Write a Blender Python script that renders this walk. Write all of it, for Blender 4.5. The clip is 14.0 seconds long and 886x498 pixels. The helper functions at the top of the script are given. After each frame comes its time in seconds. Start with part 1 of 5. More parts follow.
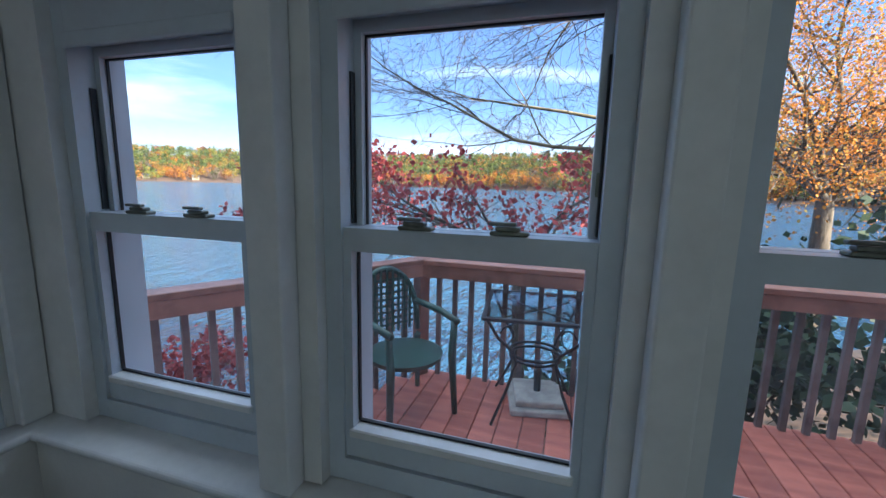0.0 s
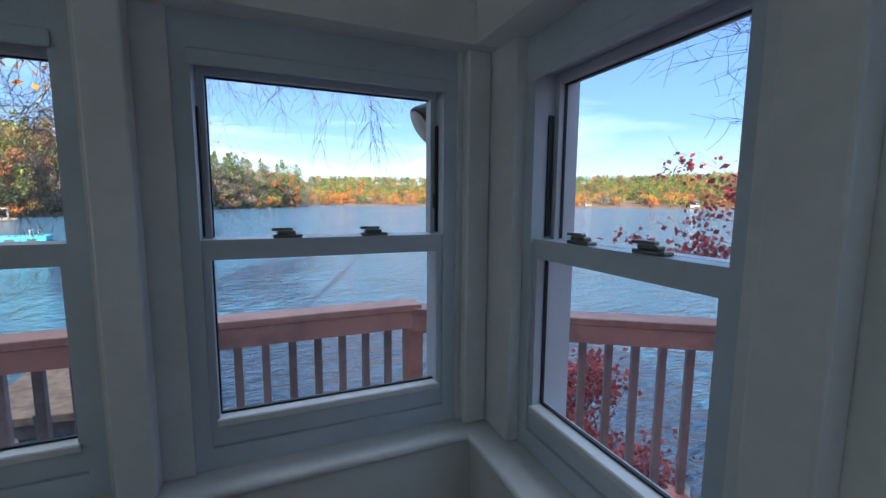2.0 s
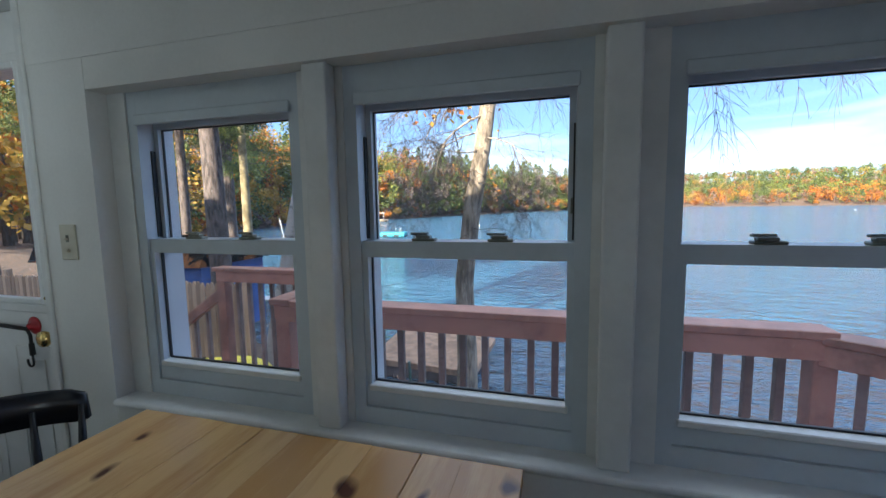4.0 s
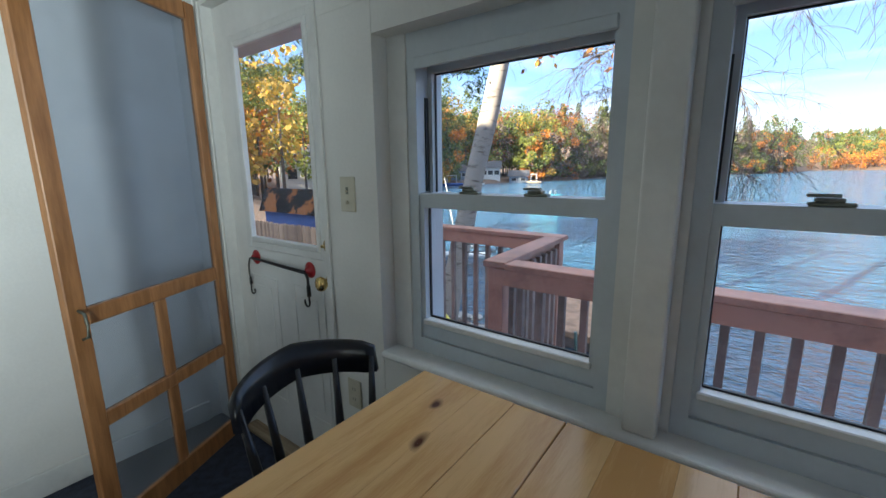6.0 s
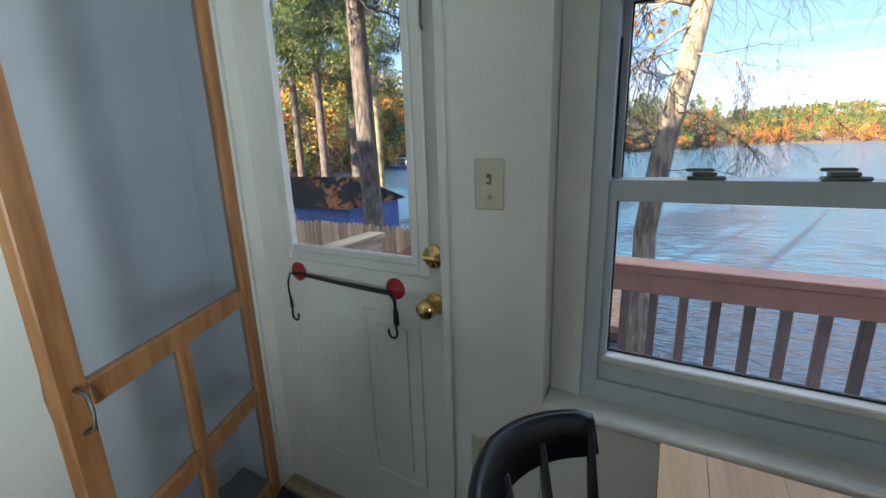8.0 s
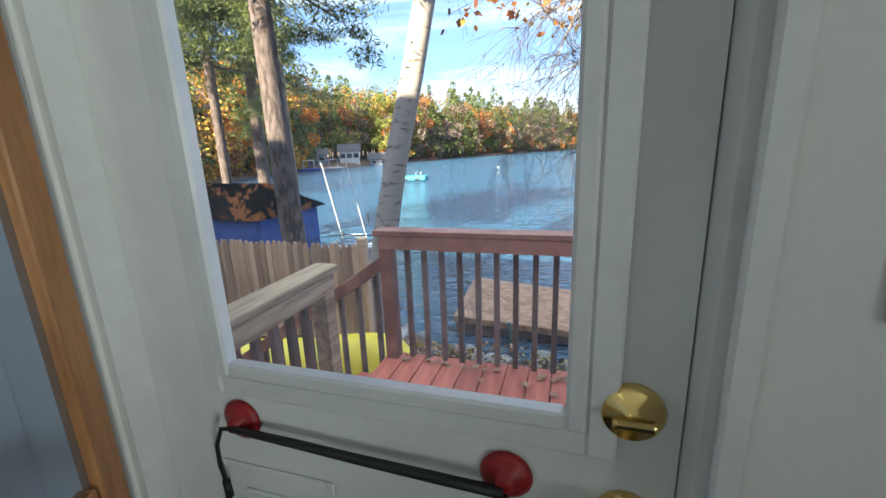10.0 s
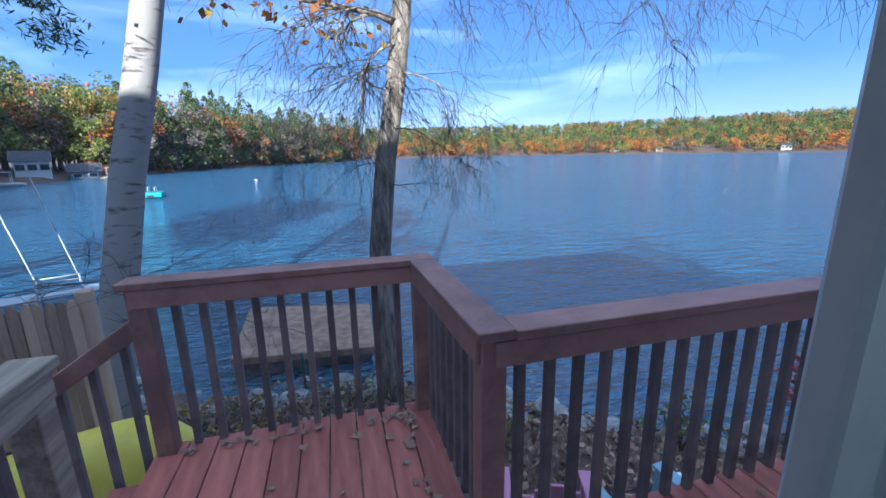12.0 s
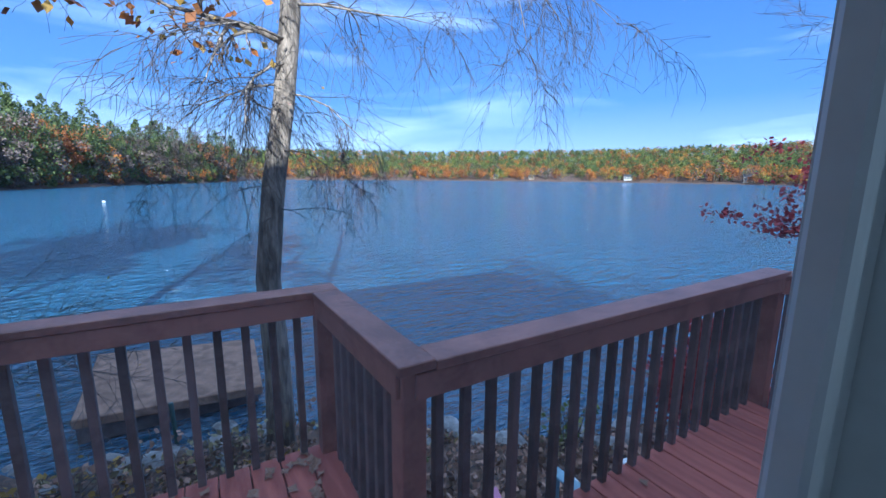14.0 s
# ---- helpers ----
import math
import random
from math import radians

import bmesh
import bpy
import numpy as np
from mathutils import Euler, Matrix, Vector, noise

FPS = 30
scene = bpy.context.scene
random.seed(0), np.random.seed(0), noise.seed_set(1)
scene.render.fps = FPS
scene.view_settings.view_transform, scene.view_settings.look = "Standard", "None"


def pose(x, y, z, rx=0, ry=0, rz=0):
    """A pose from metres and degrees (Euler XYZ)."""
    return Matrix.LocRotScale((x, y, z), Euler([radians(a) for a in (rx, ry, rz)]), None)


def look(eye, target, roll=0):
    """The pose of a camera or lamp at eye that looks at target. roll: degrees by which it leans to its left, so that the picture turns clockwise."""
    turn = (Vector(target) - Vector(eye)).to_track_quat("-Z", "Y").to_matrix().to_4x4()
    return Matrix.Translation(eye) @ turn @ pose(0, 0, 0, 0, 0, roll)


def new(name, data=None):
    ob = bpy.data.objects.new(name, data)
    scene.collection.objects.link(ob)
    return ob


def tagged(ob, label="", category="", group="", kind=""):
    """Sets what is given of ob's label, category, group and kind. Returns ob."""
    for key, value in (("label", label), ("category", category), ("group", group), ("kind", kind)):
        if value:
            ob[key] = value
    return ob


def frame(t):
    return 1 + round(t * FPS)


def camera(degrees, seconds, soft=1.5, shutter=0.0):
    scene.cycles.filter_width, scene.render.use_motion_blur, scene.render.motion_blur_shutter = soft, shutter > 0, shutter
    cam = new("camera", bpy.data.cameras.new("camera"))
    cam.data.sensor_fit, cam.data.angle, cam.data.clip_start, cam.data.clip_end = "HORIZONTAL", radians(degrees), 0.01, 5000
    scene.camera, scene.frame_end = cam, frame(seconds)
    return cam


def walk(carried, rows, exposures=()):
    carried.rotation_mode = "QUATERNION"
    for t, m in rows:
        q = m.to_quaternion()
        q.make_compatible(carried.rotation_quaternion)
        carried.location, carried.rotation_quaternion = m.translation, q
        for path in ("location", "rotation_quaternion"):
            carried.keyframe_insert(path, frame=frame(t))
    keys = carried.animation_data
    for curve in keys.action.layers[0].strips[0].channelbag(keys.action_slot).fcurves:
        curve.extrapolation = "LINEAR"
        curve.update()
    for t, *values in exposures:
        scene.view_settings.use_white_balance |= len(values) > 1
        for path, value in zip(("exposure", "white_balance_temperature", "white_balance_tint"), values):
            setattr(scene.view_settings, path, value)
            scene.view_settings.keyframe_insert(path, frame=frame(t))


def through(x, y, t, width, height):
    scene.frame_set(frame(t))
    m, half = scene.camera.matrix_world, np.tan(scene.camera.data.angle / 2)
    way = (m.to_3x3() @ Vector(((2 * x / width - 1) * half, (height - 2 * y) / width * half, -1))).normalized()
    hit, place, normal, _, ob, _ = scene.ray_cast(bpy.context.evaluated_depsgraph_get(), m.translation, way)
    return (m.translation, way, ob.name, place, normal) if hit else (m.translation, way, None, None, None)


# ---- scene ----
cam = camera(94.7, 14.0)
EXPOSURES = [(0, 2.85, 6200, 8), (1, 2.7, 6100, 8), (3, 2.8, 6400, 8), (4.2, 2.95, 6500, 8), (6.5, 3.15, 6900, 8), (10, 3.15, 7100, 8), (11, 2.55, 6200, 8), (12, 2.1, 5000, 8), (13, 1.95, 4750, 8), (14, 1.95, 4750, 8)]
PATH = [
    (0, (-0.581, -1.22, 1.357), (1.306, -0.64, 1.034), 1.3),
    (0.5, (-0.508, -1.111, 1.358), (1.199, -0.116, 1.05), 0.8),
    (1, (-0.455, -1.012, 1.347), (0.945, 0.394, 1.097), 1.2),
    (1.5, (-0.445, -0.965, 1.352), (0.606, 0.719, 1.109), 1.0),
    (2, (-0.471, -0.94, 1.355), (0.286, 0.896, 1.125), 0.4),
    (2.5, (-0.553, -0.924, 1.362), (-0.087, 1.009, 1.143), -0.1),
    (3, (-0.659, -0.93, 1.364), (-0.515, 1.053, 1.153), -0.5),
    (3.5, (-0.761, -0.939, 1.371), (-0.958, 1.041, 1.163), -0.8),
    (4, (-0.882, -0.954, 1.364), (-1.431, 0.957, 1.151), -0.9),
    (4.2, (-0.925, -0.964, 1.356), (-1.61, 0.902, 1.137), -0.7),
    (6.5, (-1.511, -0.914, 1.344), (-2.696, 0.644, 0.931), -0.8),
    (7, (-1.686, -0.957, 1.345), (-2.805, 0.642, 0.908), -1.0),
    (9.5, (-2.576, -0.531, 1.343), (-3.294, 1.27, 0.853), -2.5),
    (10, (-2.706, -0.377, 1.347), (-3.291, 1.473, 0.863), -2.2),
    (10.5, (-2.82, -0.263, 1.363), (-3.222, 1.633, 0.87), -2.2),
    (11, (-2.848, -0.165, 1.361), (-3.021, 1.764, 0.865), -2.0),
    (11.5, (-2.89, -0.108, 1.375), (-2.748, 1.827, 0.891), -1.6),
    (12, (-2.948, -0.08, 1.39), (-2.451, 1.802, 0.929), -1.1),
    (12.5, (-2.962, -0.055, 1.39), (-2.195, 1.74, 0.955), -0.4),
    (13, (-2.978, -0.045, 1.397), (-2.054, 1.679, 0.982), 0.3),
    (13.5, (-2.993, -0.035, 1.4), (-2.015, 1.665, 1.008), 0.4),
    (14, (-3.017, -0.034, 1.412), (-2.023, 1.665, 1.059), 0.4),
]
walk(cam, [(t, look(e, g, r)) for t, e, g, r in PATH], EXPOSURES)

# ---- world and sun ----
SUN_AZ, SUN_EL = radians(197), radians(27)          # azimuth from +y towards +x, elevation
world = bpy.data.worlds.new("world")
scene.world = world
world.use_nodes = True
wt = world.node_tree
wt.nodes.clear()
sky = wt.nodes.new("ShaderNodeTexSky")
sky.sky_type, sky.sun_disc = "NISHITA", False
sky.sun_elevation, sky.sun_rotation = SUN_EL, SUN_AZ
sky.air_density, sky.dust_density, sky.ozone_density = 1.0, 0.1, 3.0
tc = wt.nodes.new("ShaderNodeTexCoord")
mp = wt.nodes.new("ShaderNodeMapping")
mp.inputs["Scale"].default_value = (1.1, 1.1, 7.0)
nz = wt.nodes.new("ShaderNodeTexNoise")
nz.inputs["Scale"].default_value, nz.inputs["Detail"].default_value, nz.inputs["Distortion"].default_value = 1.6, 8, 0.7
cr = wt.nodes.new("ShaderNodeValToRGB")
cr.color_ramp.elements[0].position, cr.color_ramp.elements[1].position = 0.50, 0.80
cr.color_ramp.elements[1].color = (0.5, 0.5, 0.5, 1)
mx = wt.nodes.new("ShaderNodeMixRGB")
mx.inputs[2].default_value = (2.9, 3.2, 3.6, 1)
bg = wt.nodes.new("ShaderNodeBackground")
bg.inputs["Strength"].default_value = 0.14
hz = wt.nodes.new("ShaderNodeMixRGB")                    # thin high haze evens the clear sky
hz.inputs[0].default_value = 0.95
sx = wt.nodes.new("ShaderNodeSeparateXYZ")
hr = wt.nodes.new("ShaderNodeValToRGB")                  # pale at the horizon, deeper blue above
hr.color_ramp.elements[0].position, hr.color_ramp.elements[0].color = 0.0, (0.27, 0.315, 0.38, 1)
hr.color_ramp.elements[1].position, hr.color_ramp.elements[1].color = 0.42, (0.05, 0.102, 0.245, 1)
for zen, col in ((0.16, (0.082, 0.155, 0.30)), (0.70, (0.27, 0.34, 0.48)), (1.0, (0.60, 0.67, 0.76))):
    hr.color_ramp.elements.new(zen).color = (*col, 1)   # brighter and whiter overhead, out of view, added to light the shaded deck
sc_ = wt.nodes.new("ShaderNodeMixRGB")
sc_.blend_type, sc_.inputs[0].default_value, sc_.inputs[2].default_value = "MULTIPLY", 1.0, (4.7, 4.7, 4.7, 1)
wt.links.new(tc.outputs["Generated"], sx.inputs[0])
wt.links.new(sx.outputs["Z"], hr.inputs[0])
wt.links.new(hr.outputs[0], sc_.inputs[1])
wt.links.new(sc_.outputs[0], hz.inputs[2])
wo = wt.nodes.new("ShaderNodeOutputWorld")
for a, b in ((tc.outputs["Generated"], mp.inputs[0]), (mp.outputs[0], nz.inputs["Vector"]), (nz.outputs[0], cr.inputs[0]),
             (cr.outputs[0], mx.inputs[0]), (sky.outputs[0], hz.inputs[1]), (hz.outputs[0], mx.inputs[1]), (mx.outputs[0], bg.inputs[0]), (bg.outputs[0], wo.inputs[0])):
    wt.links.new(a, b)
sun = new("sun", bpy.data.lights.new("sun", "SUN"))
sun.data.energy, sun.data.angle, sun.data.color = 3.3, radians(0.6), (1.0, 0.88, 0.72)
sdir = Vector((math.sin(SUN_AZ) * math.cos(SUN_EL), math.cos(SUN_AZ) * math.cos(SUN_EL), math.sin(SUN_EL)))
sun.matrix_world = look(sdir * 60, (0, 0, 0))

# fill lamp added out of view behind the walker to brighten the room
back_fill = new("back_fill_lamp", bpy.data.lights.new("back_fill_lamp", "AREA"))
back_fill.data.shape, back_fill.data.size, back_fill.data.size_y, back_fill.data.energy, back_fill.data.color = "RECTANGLE", 2.4, 1.0, 0.15, (0.90, 0.97, 1.0)
back_fill.matrix_world = look((-1.2, -3.15, 1.15), (-2.6, -0.9, 0.7))
# second fill lamp, added out of view to brighten the west wall
side = new("side_fill_lamp", bpy.data.lights.new("side_fill_lamp", "AREA"))
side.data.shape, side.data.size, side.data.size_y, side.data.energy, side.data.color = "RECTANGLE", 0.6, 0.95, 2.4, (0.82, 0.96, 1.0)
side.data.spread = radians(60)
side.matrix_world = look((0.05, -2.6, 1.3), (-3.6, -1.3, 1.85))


# ---- materials ----
def mat(name, color, rough=0.6, metal=0.0, var=0.15, scale=8.0, bump=0.0, bscale=60.0, color2=None, stretch=(1, 1, 1), spec=0.5, island=0.0, objrand=0.0, detail=6):
    """A procedural surface: two colours mixed by noise at two scales, optional relief and variation from piece to piece."""
    m = bpy.data.materials.new(name)
    m.use_nodes = True
    nt = m.node_tree
    p = nt.nodes["Principled BSDF"]
    p.inputs["Roughness"].default_value, p.inputs["Metallic"].default_value = rough, metal
    p.inputs["Specular IOR Level"].default_value = spec
    c = nt.nodes.new("ShaderNodeTexCoord")
    mpn = nt.nodes.new("ShaderNodeMapping")
    mpn.inputs["Scale"].default_value = stretch
    n1 = nt.nodes.new("ShaderNodeTexNoise")
    n1.inputs["Scale"].default_value, n1.inputs["Detail"].default_value = scale, detail
    n2 = nt.nodes.new("ShaderNodeTexNoise")
    n2.inputs["Scale"].default_value, n2.inputs["Detail"].default_value = bscale, 4
    nt.links.new(c.outputs["Object"], mpn.inputs[0])
    nt.links.new(mpn.outputs[0], n1.inputs["Vector"])
    nt.links.new(mpn.outputs[0], n2.inputs["Vector"])
    ramp = nt.nodes.new("ShaderNodeValToRGB")
    lo = [v * (1 - var) for v in color]
    hi = list(color2) if color2 else [min(1, v * (1 + var)) for v in color]
    ramp.color_ramp.elements[0].position, ramp.color_ramp.elements[1].position = 0.35, 0.65
    ramp.color_ramp.elements[0].color, ramp.color_ramp.elements[1].color = (*lo, 1), (*hi, 1)
    mixn = nt.nodes.new("ShaderNodeMath")
    mixn.operation = "MULTIPLY_ADD"
    mixn.inputs[1].default_value, mixn.inputs[2].default_value = 0.3, -0.15
    addn = nt.nodes.new("ShaderNodeMath")
    nt.links.new(n2.outputs[0], mixn.inputs[0])
    nt.links.new(n1.outputs[0], addn.inputs[0])
    nt.links.new(mixn.outputs[0], addn.inputs[1])
    fac = addn.outputs[0]
    for node, sock, amount in (("ShaderNodeNewGeometry", "Random Per Island", island), ("ShaderNodeObjectInfo", "Random", objrand)):
        if amount:
            g = nt.nodes.new(node)
            ma = nt.nodes.new("ShaderNodeMath")
            ma.operation = "MULTIPLY_ADD"
            ma.inputs[1].default_value, ma.inputs[2].default_value = amount, -amount / 2
            ad = nt.nodes.new("ShaderNodeMath")
            nt.links.new(g.outputs[sock], ma.inputs[0])
            nt.links.new(ma.outputs[0], ad.inputs[0])
            nt.links.new(fac, ad.inputs[1])
            fac = ad.outputs[0]
    nt.links.new(fac, ramp.inputs[0])
    nt.links.new(ramp.outputs[0], p.inputs["Base Color"])
    if bump:
        b = nt.nodes.new("ShaderNodeBump")
        b.inputs["Strength"].default_value, b.inputs["Distance"].default_value = bump, 0.01
        nt.links.new(n2.outputs[0], b.inputs["Height"])
        nt.links.new(b.outputs[0], p.inputs["Normal"])
    return m


def glass_mat(name, tint=(0.97, 0.98, 0.98), gloss=0.015, haze_share=0.0):
    m = bpy.data.materials.new(name)
    m.use_nodes = True
    nt = m.node_tree
    nt.nodes.clear()
    tr = nt.nodes.new("ShaderNodeBsdfTransparent")
    tr.inputs[0].default_value = (*tint, 1)
    gl = nt.nodes.new("ShaderNodeBsdfGlossy")
    gl.inputs["Roughness"].default_value = 0.02
    lw = nt.nodes.new("ShaderNodeLayerWeight")
    po = nt.nodes.new("ShaderNodeMath")
    po.operation, po.inputs[1].default_value = "POWER", 5
    mu = nt.nodes.new("ShaderNodeMath")
    mu.operation, mu.inputs[1].default_value, mu.inputs[2].default_value = "MULTIPLY_ADD", gloss, gloss * 0.03
    ms = nt.nodes.new("ShaderNodeMixShader")
    out = nt.nodes.new("ShaderNodeOutputMaterial")
    final = ms.outputs[0]
    if haze_share:                                             # hazy glare put into panes and mesh as a noise-varied translucent share
        tc_ = nt.nodes.new("ShaderNodeTexCoord")
        ns = nt.nodes.new("ShaderNodeTexNoise")
        ns.inputs["Scale"].default_value, ns.inputs["Detail"].default_value, ns.inputs["Distortion"].default_value = 5.0, 5, 0.8
        mr = nt.nodes.new("ShaderNodeMapRange")
        mr.inputs["From Min"].default_value, mr.inputs["From Max"].default_value = 0.3, 0.75
        mr.inputs["To Min"].default_value, mr.inputs["To Max"].default_value = haze_share * 0.6, haze_share * 1.5
        tl = nt.nodes.new("ShaderNodeBsdfTranslucent")
        tl.inputs[0].default_value = (0.85, 0.87, 0.88, 1)
        md = nt.nodes.new("ShaderNodeMixShader")
        for a, b in ((tc_.outputs["Object"], ns.inputs["Vector"]), (ns.outputs[0], mr.inputs["Value"]), (mr.outputs[0], md.inputs[0]), (final, md.inputs[1]), (tl.outputs[0], md.inputs[2])):
            nt.links.new(a, b)
        final = md.outputs[0]
    for a, b in ((lw.outputs["Facing"], po.inputs[0]), (po.outputs[0], mu.inputs[0]), (mu.outputs[0], ms.inputs[0]), (tr.outputs[0], ms.inputs[1]), (gl.outputs[0], ms.inputs[2]), (final, out.inputs[0])):
        nt.links.new(a, b)
    return m


M_WALL = mat("wall_paint", (0.72, 0.72, 0.70), 0.6, var=0.05, scale=2.5, bump=0.06, bscale=90)
M_TRIM = mat("trim_paint", (0.68, 0.69, 0.68), 0.42, var=0.06, scale=5, bump=0.05, bscale=40)
# white vinyl; its cool indoor shade is put into the blue-grey base colour
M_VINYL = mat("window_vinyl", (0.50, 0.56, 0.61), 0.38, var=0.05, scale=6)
M_CEIL = mat("ceiling_paint", (0.7, 0.7, 0.69), 0.7, var=0.05, scale=3)
M_DOOR = mat("door_paint", (0.72, 0.73, 0.72), 0.38, var=0.05, scale=4, bump=0.03, bscale=30)
M_CARPET = mat("carpet", (0.035, 0.045, 0.075), 0.95, var=0.3, scale=30, bump=0.6, bscale=500)
M_GLASS = glass_mat("window_glass", haze_share=0.022)
M_BLACK = mat("black_rubber", (0.012, 0.013, 0.015), 0.55, var=0.2, scale=20)
M_LOCK = mat("lock_metal", (0.17, 0.18, 0.15), 0.4, 0.4, var=0.2, scale=30)


def leaf_mat(name, c1, c2, through=0.4, scale=0.15):
    """Leaves: varied from piece to piece, and letting some light through."""
    m = mat(name, c1, 0.75, var=0.3, scale=scale, color2=c2, island=0.6)
    nt = m.node_tree
    p = nt.nodes["Principled BSDF"]
    tl = nt.nodes.new("ShaderNodeBsdfTranslucent")
    ms = nt.nodes.new("ShaderNodeMixShader")
    ms.inputs[0].default_value = through
    nt.links.new(p.inputs["Base Color"].links[0].from_socket, tl.inputs[0])
    nt.links.new(p.outputs[0], ms.inputs[1])
    nt.links.new(tl.outputs[0], ms.inputs[2])
    nt.links.new(ms.outputs[0], nt.nodes["Material Output"].inputs[0])
    return m


M_BRASS = mat("brass", (0.78, 0.56, 0.22), 0.18, 1.0, var=0.08, scale=20)
M_RED = mat("red_rubber", (0.33, 0.012, 0.018), 0.45, var=0.15, scale=25)
M_PLATE = mat("ivory_plate", (0.55, 0.52, 0.42), 0.4, var=0.05, scale=20)
M_CHAIR = mat("black_lacquer", (0.012, 0.014, 0.02), 0.28, var=0.3, scale=12)
M_STILE = mat("oiled_wood", (0.37, 0.155, 0.055), 0.4, var=0.2, scale=6, stretch=(6, 6, 0.7), bump=0.1, bscale=30, color2=(0.47, 0.215, 0.085))
M_DECK = mat("red_deck_stain", (0.43, 0.11, 0.075), 0.62, var=0.3, scale=3, stretch=(5, 0.8, 1), bump=0.15, bscale=40, color2=(0.54, 0.16, 0.11), objrand=0.25)
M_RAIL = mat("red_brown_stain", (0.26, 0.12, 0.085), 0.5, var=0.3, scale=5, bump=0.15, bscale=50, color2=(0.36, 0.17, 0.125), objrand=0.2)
# darker, greyer base than the rails: the balusters' unlit side put into the colour
M_BAL = mat("unlit_baluster_stain", (0.13, 0.10, 0.09), 0.6, var=0.3, scale=6, bump=0.1, bscale=50, color2=(0.21, 0.155, 0.14), objrand=0.3)
M_WEATHER = mat("weathered_wood", (0.30, 0.22, 0.15), 0.85, var=0.25, scale=6, stretch=(0.4, 5, 5), bump=0.3, bscale=25, color2=(0.42, 0.34, 0.235))
M_FENCE = mat("fence_wood", (0.36, 0.23, 0.15), 0.85, var=0.35, scale=2, stretch=(4, 4, 0.6), bump=0.3, bscale=30, color2=(0.50, 0.34, 0.23), objrand=0.4)
M_SCREEN = glass_mat("screen_mesh", (0.72, 0.76, 0.83), 0.0, 0.10)


def pine_mat():
    """Knotty pine boards: long grain along y with dark knots."""
    m = mat("knotty_pine", (0.68, 0.35, 0.12), 0.24, var=0.10, scale=2.6, stretch=(9, 0.7, 1), bscale=40, color2=(0.78, 0.47, 0.20), objrand=0.45)
    nt = m.node_tree
    p = nt.nodes["Principled BSDF"]
    src = p.inputs["Base Color"].links[0].from_socket
    c = nt.nodes.new("ShaderNodeTexCoord")
    mpn = nt.nodes.new("ShaderNodeMapping")
    mpn.inputs["Scale"].default_value = (1, 0.6, 1)
    dist = nt.nodes.new("ShaderNodeTexNoise")
    dist.inputs["Scale"].default_value = 9
    mixv = nt.nodes.new("ShaderNodeMixRGB")
    mixv.inputs[0].default_value = 0.08
    v = nt.nodes.new("ShaderNodeTexVoronoi")
    v.voronoi_dimensions = "2D"
    v.inputs["Scale"].default_value = 7.0
    ramp = nt.nodes.new("ShaderNodeValToRGB")
    ramp.color_ramp.elements[0].position, ramp.color_ramp.elements[1].position = 0.05, 0.13
    ramp.color_ramp.elements[0].color, ramp.color_ramp.elements[1].color = (1, 1, 1, 1), (0, 0, 0, 1)
    mx2 = nt.nodes.new("ShaderNodeMixRGB")
    mx2.inputs[2].default_value = (0.11, 0.04, 0.02, 1)
    sp = nt.nodes.new("ShaderNodeSeparateColor")
    some = nt.nodes.new("ShaderNodeMath")                # only some cells hold a knot
    some.operation, some.inputs[1].default_value = "GREATER_THAN", 0.52
    kn = nt.nodes.new("ShaderNodeMath")
    kn.operation = "MULTIPLY"
    for a, b in ((c.outputs["Object"], mpn.inputs[0]), (mpn.outputs[0], mixv.inputs[1]), (mpn.outputs[0], dist.inputs["Vector"]), (dist.outputs["Color"], mixv.inputs[2]),
                 (mixv.outputs[0], v.inputs["Vector"]), (v.outputs["Distance"], ramp.inputs[0]), (v.outputs["Color"], sp.inputs[0]), (sp.outputs[0], some.inputs[0]), (ramp.outputs[0], kn.inputs[0]), (some.outputs[0], kn.inputs[1]), (kn.outputs[0], mx2.inputs[0]), (src, mx2.inputs[1]), (mx2.outputs[0], p.inputs["Base Color"])):
        nt.links.new(a, b)
    return m


M_PINE = pine_mat()


def water_mat():
    m = bpy.data.materials.new("lake_water")
    m.use_nodes = True
    nt = m.node_tree
    p = nt.nodes["Principled BSDF"]
    p.inputs["Base Color"].default_value = (0.019, 0.078, 0.145, 1)
    p.inputs["Roughness"].default_value = 0.10
    p.inputs["IOR"].default_value = 1.75
    c = nt.nodes.new("ShaderNodeTexCoord")
    heights = []
    for sc, rot, st, amp in ((1.1, 35, (1, 2.6, 1), 1.0), (3.6, 22, (1, 2.4, 1), 0.36)):
        mpn = nt.nodes.new("ShaderNodeMapping")
        mpn.inputs["Rotation"].default_value = (0, 0, radians(rot))
        mpn.inputs["Scale"].default_value = st
        n = nt.nodes.new("ShaderNodeTexNoise")
        n.inputs["Scale"].default_value, n.inputs["Detail"].default_value, n.inputs["Distortion"].default_value = sc, 3, 0.4
        mu = nt.nodes.new("ShaderNodeMath")
        mu.operation, mu.inputs[1].default_value = "MULTIPLY", amp
        nt.links.new(c.outputs["Object"], mpn.inputs[0])
        nt.links.new(mpn.outputs[0], n.inputs["Vector"])
        nt.links.new(n.outputs[0], mu.inputs[0])
        heights.append(mu.outputs[0])
    ad = nt.nodes.new("ShaderNodeMath")
    nt.links.new(heights[0], ad.inputs[0])
    nt.links.new(heights[1], ad.inputs[1])
    b = nt.nodes.new("ShaderNodeBump")
    b.inputs["Strength"].default_value, b.inputs["Distance"].default_value = 1.0, 0.5
    nt.links.new(ad.outputs[0], b.inputs["Height"])
    nt.links.new(b.outputs[0], p.inputs["Normal"])
    return m


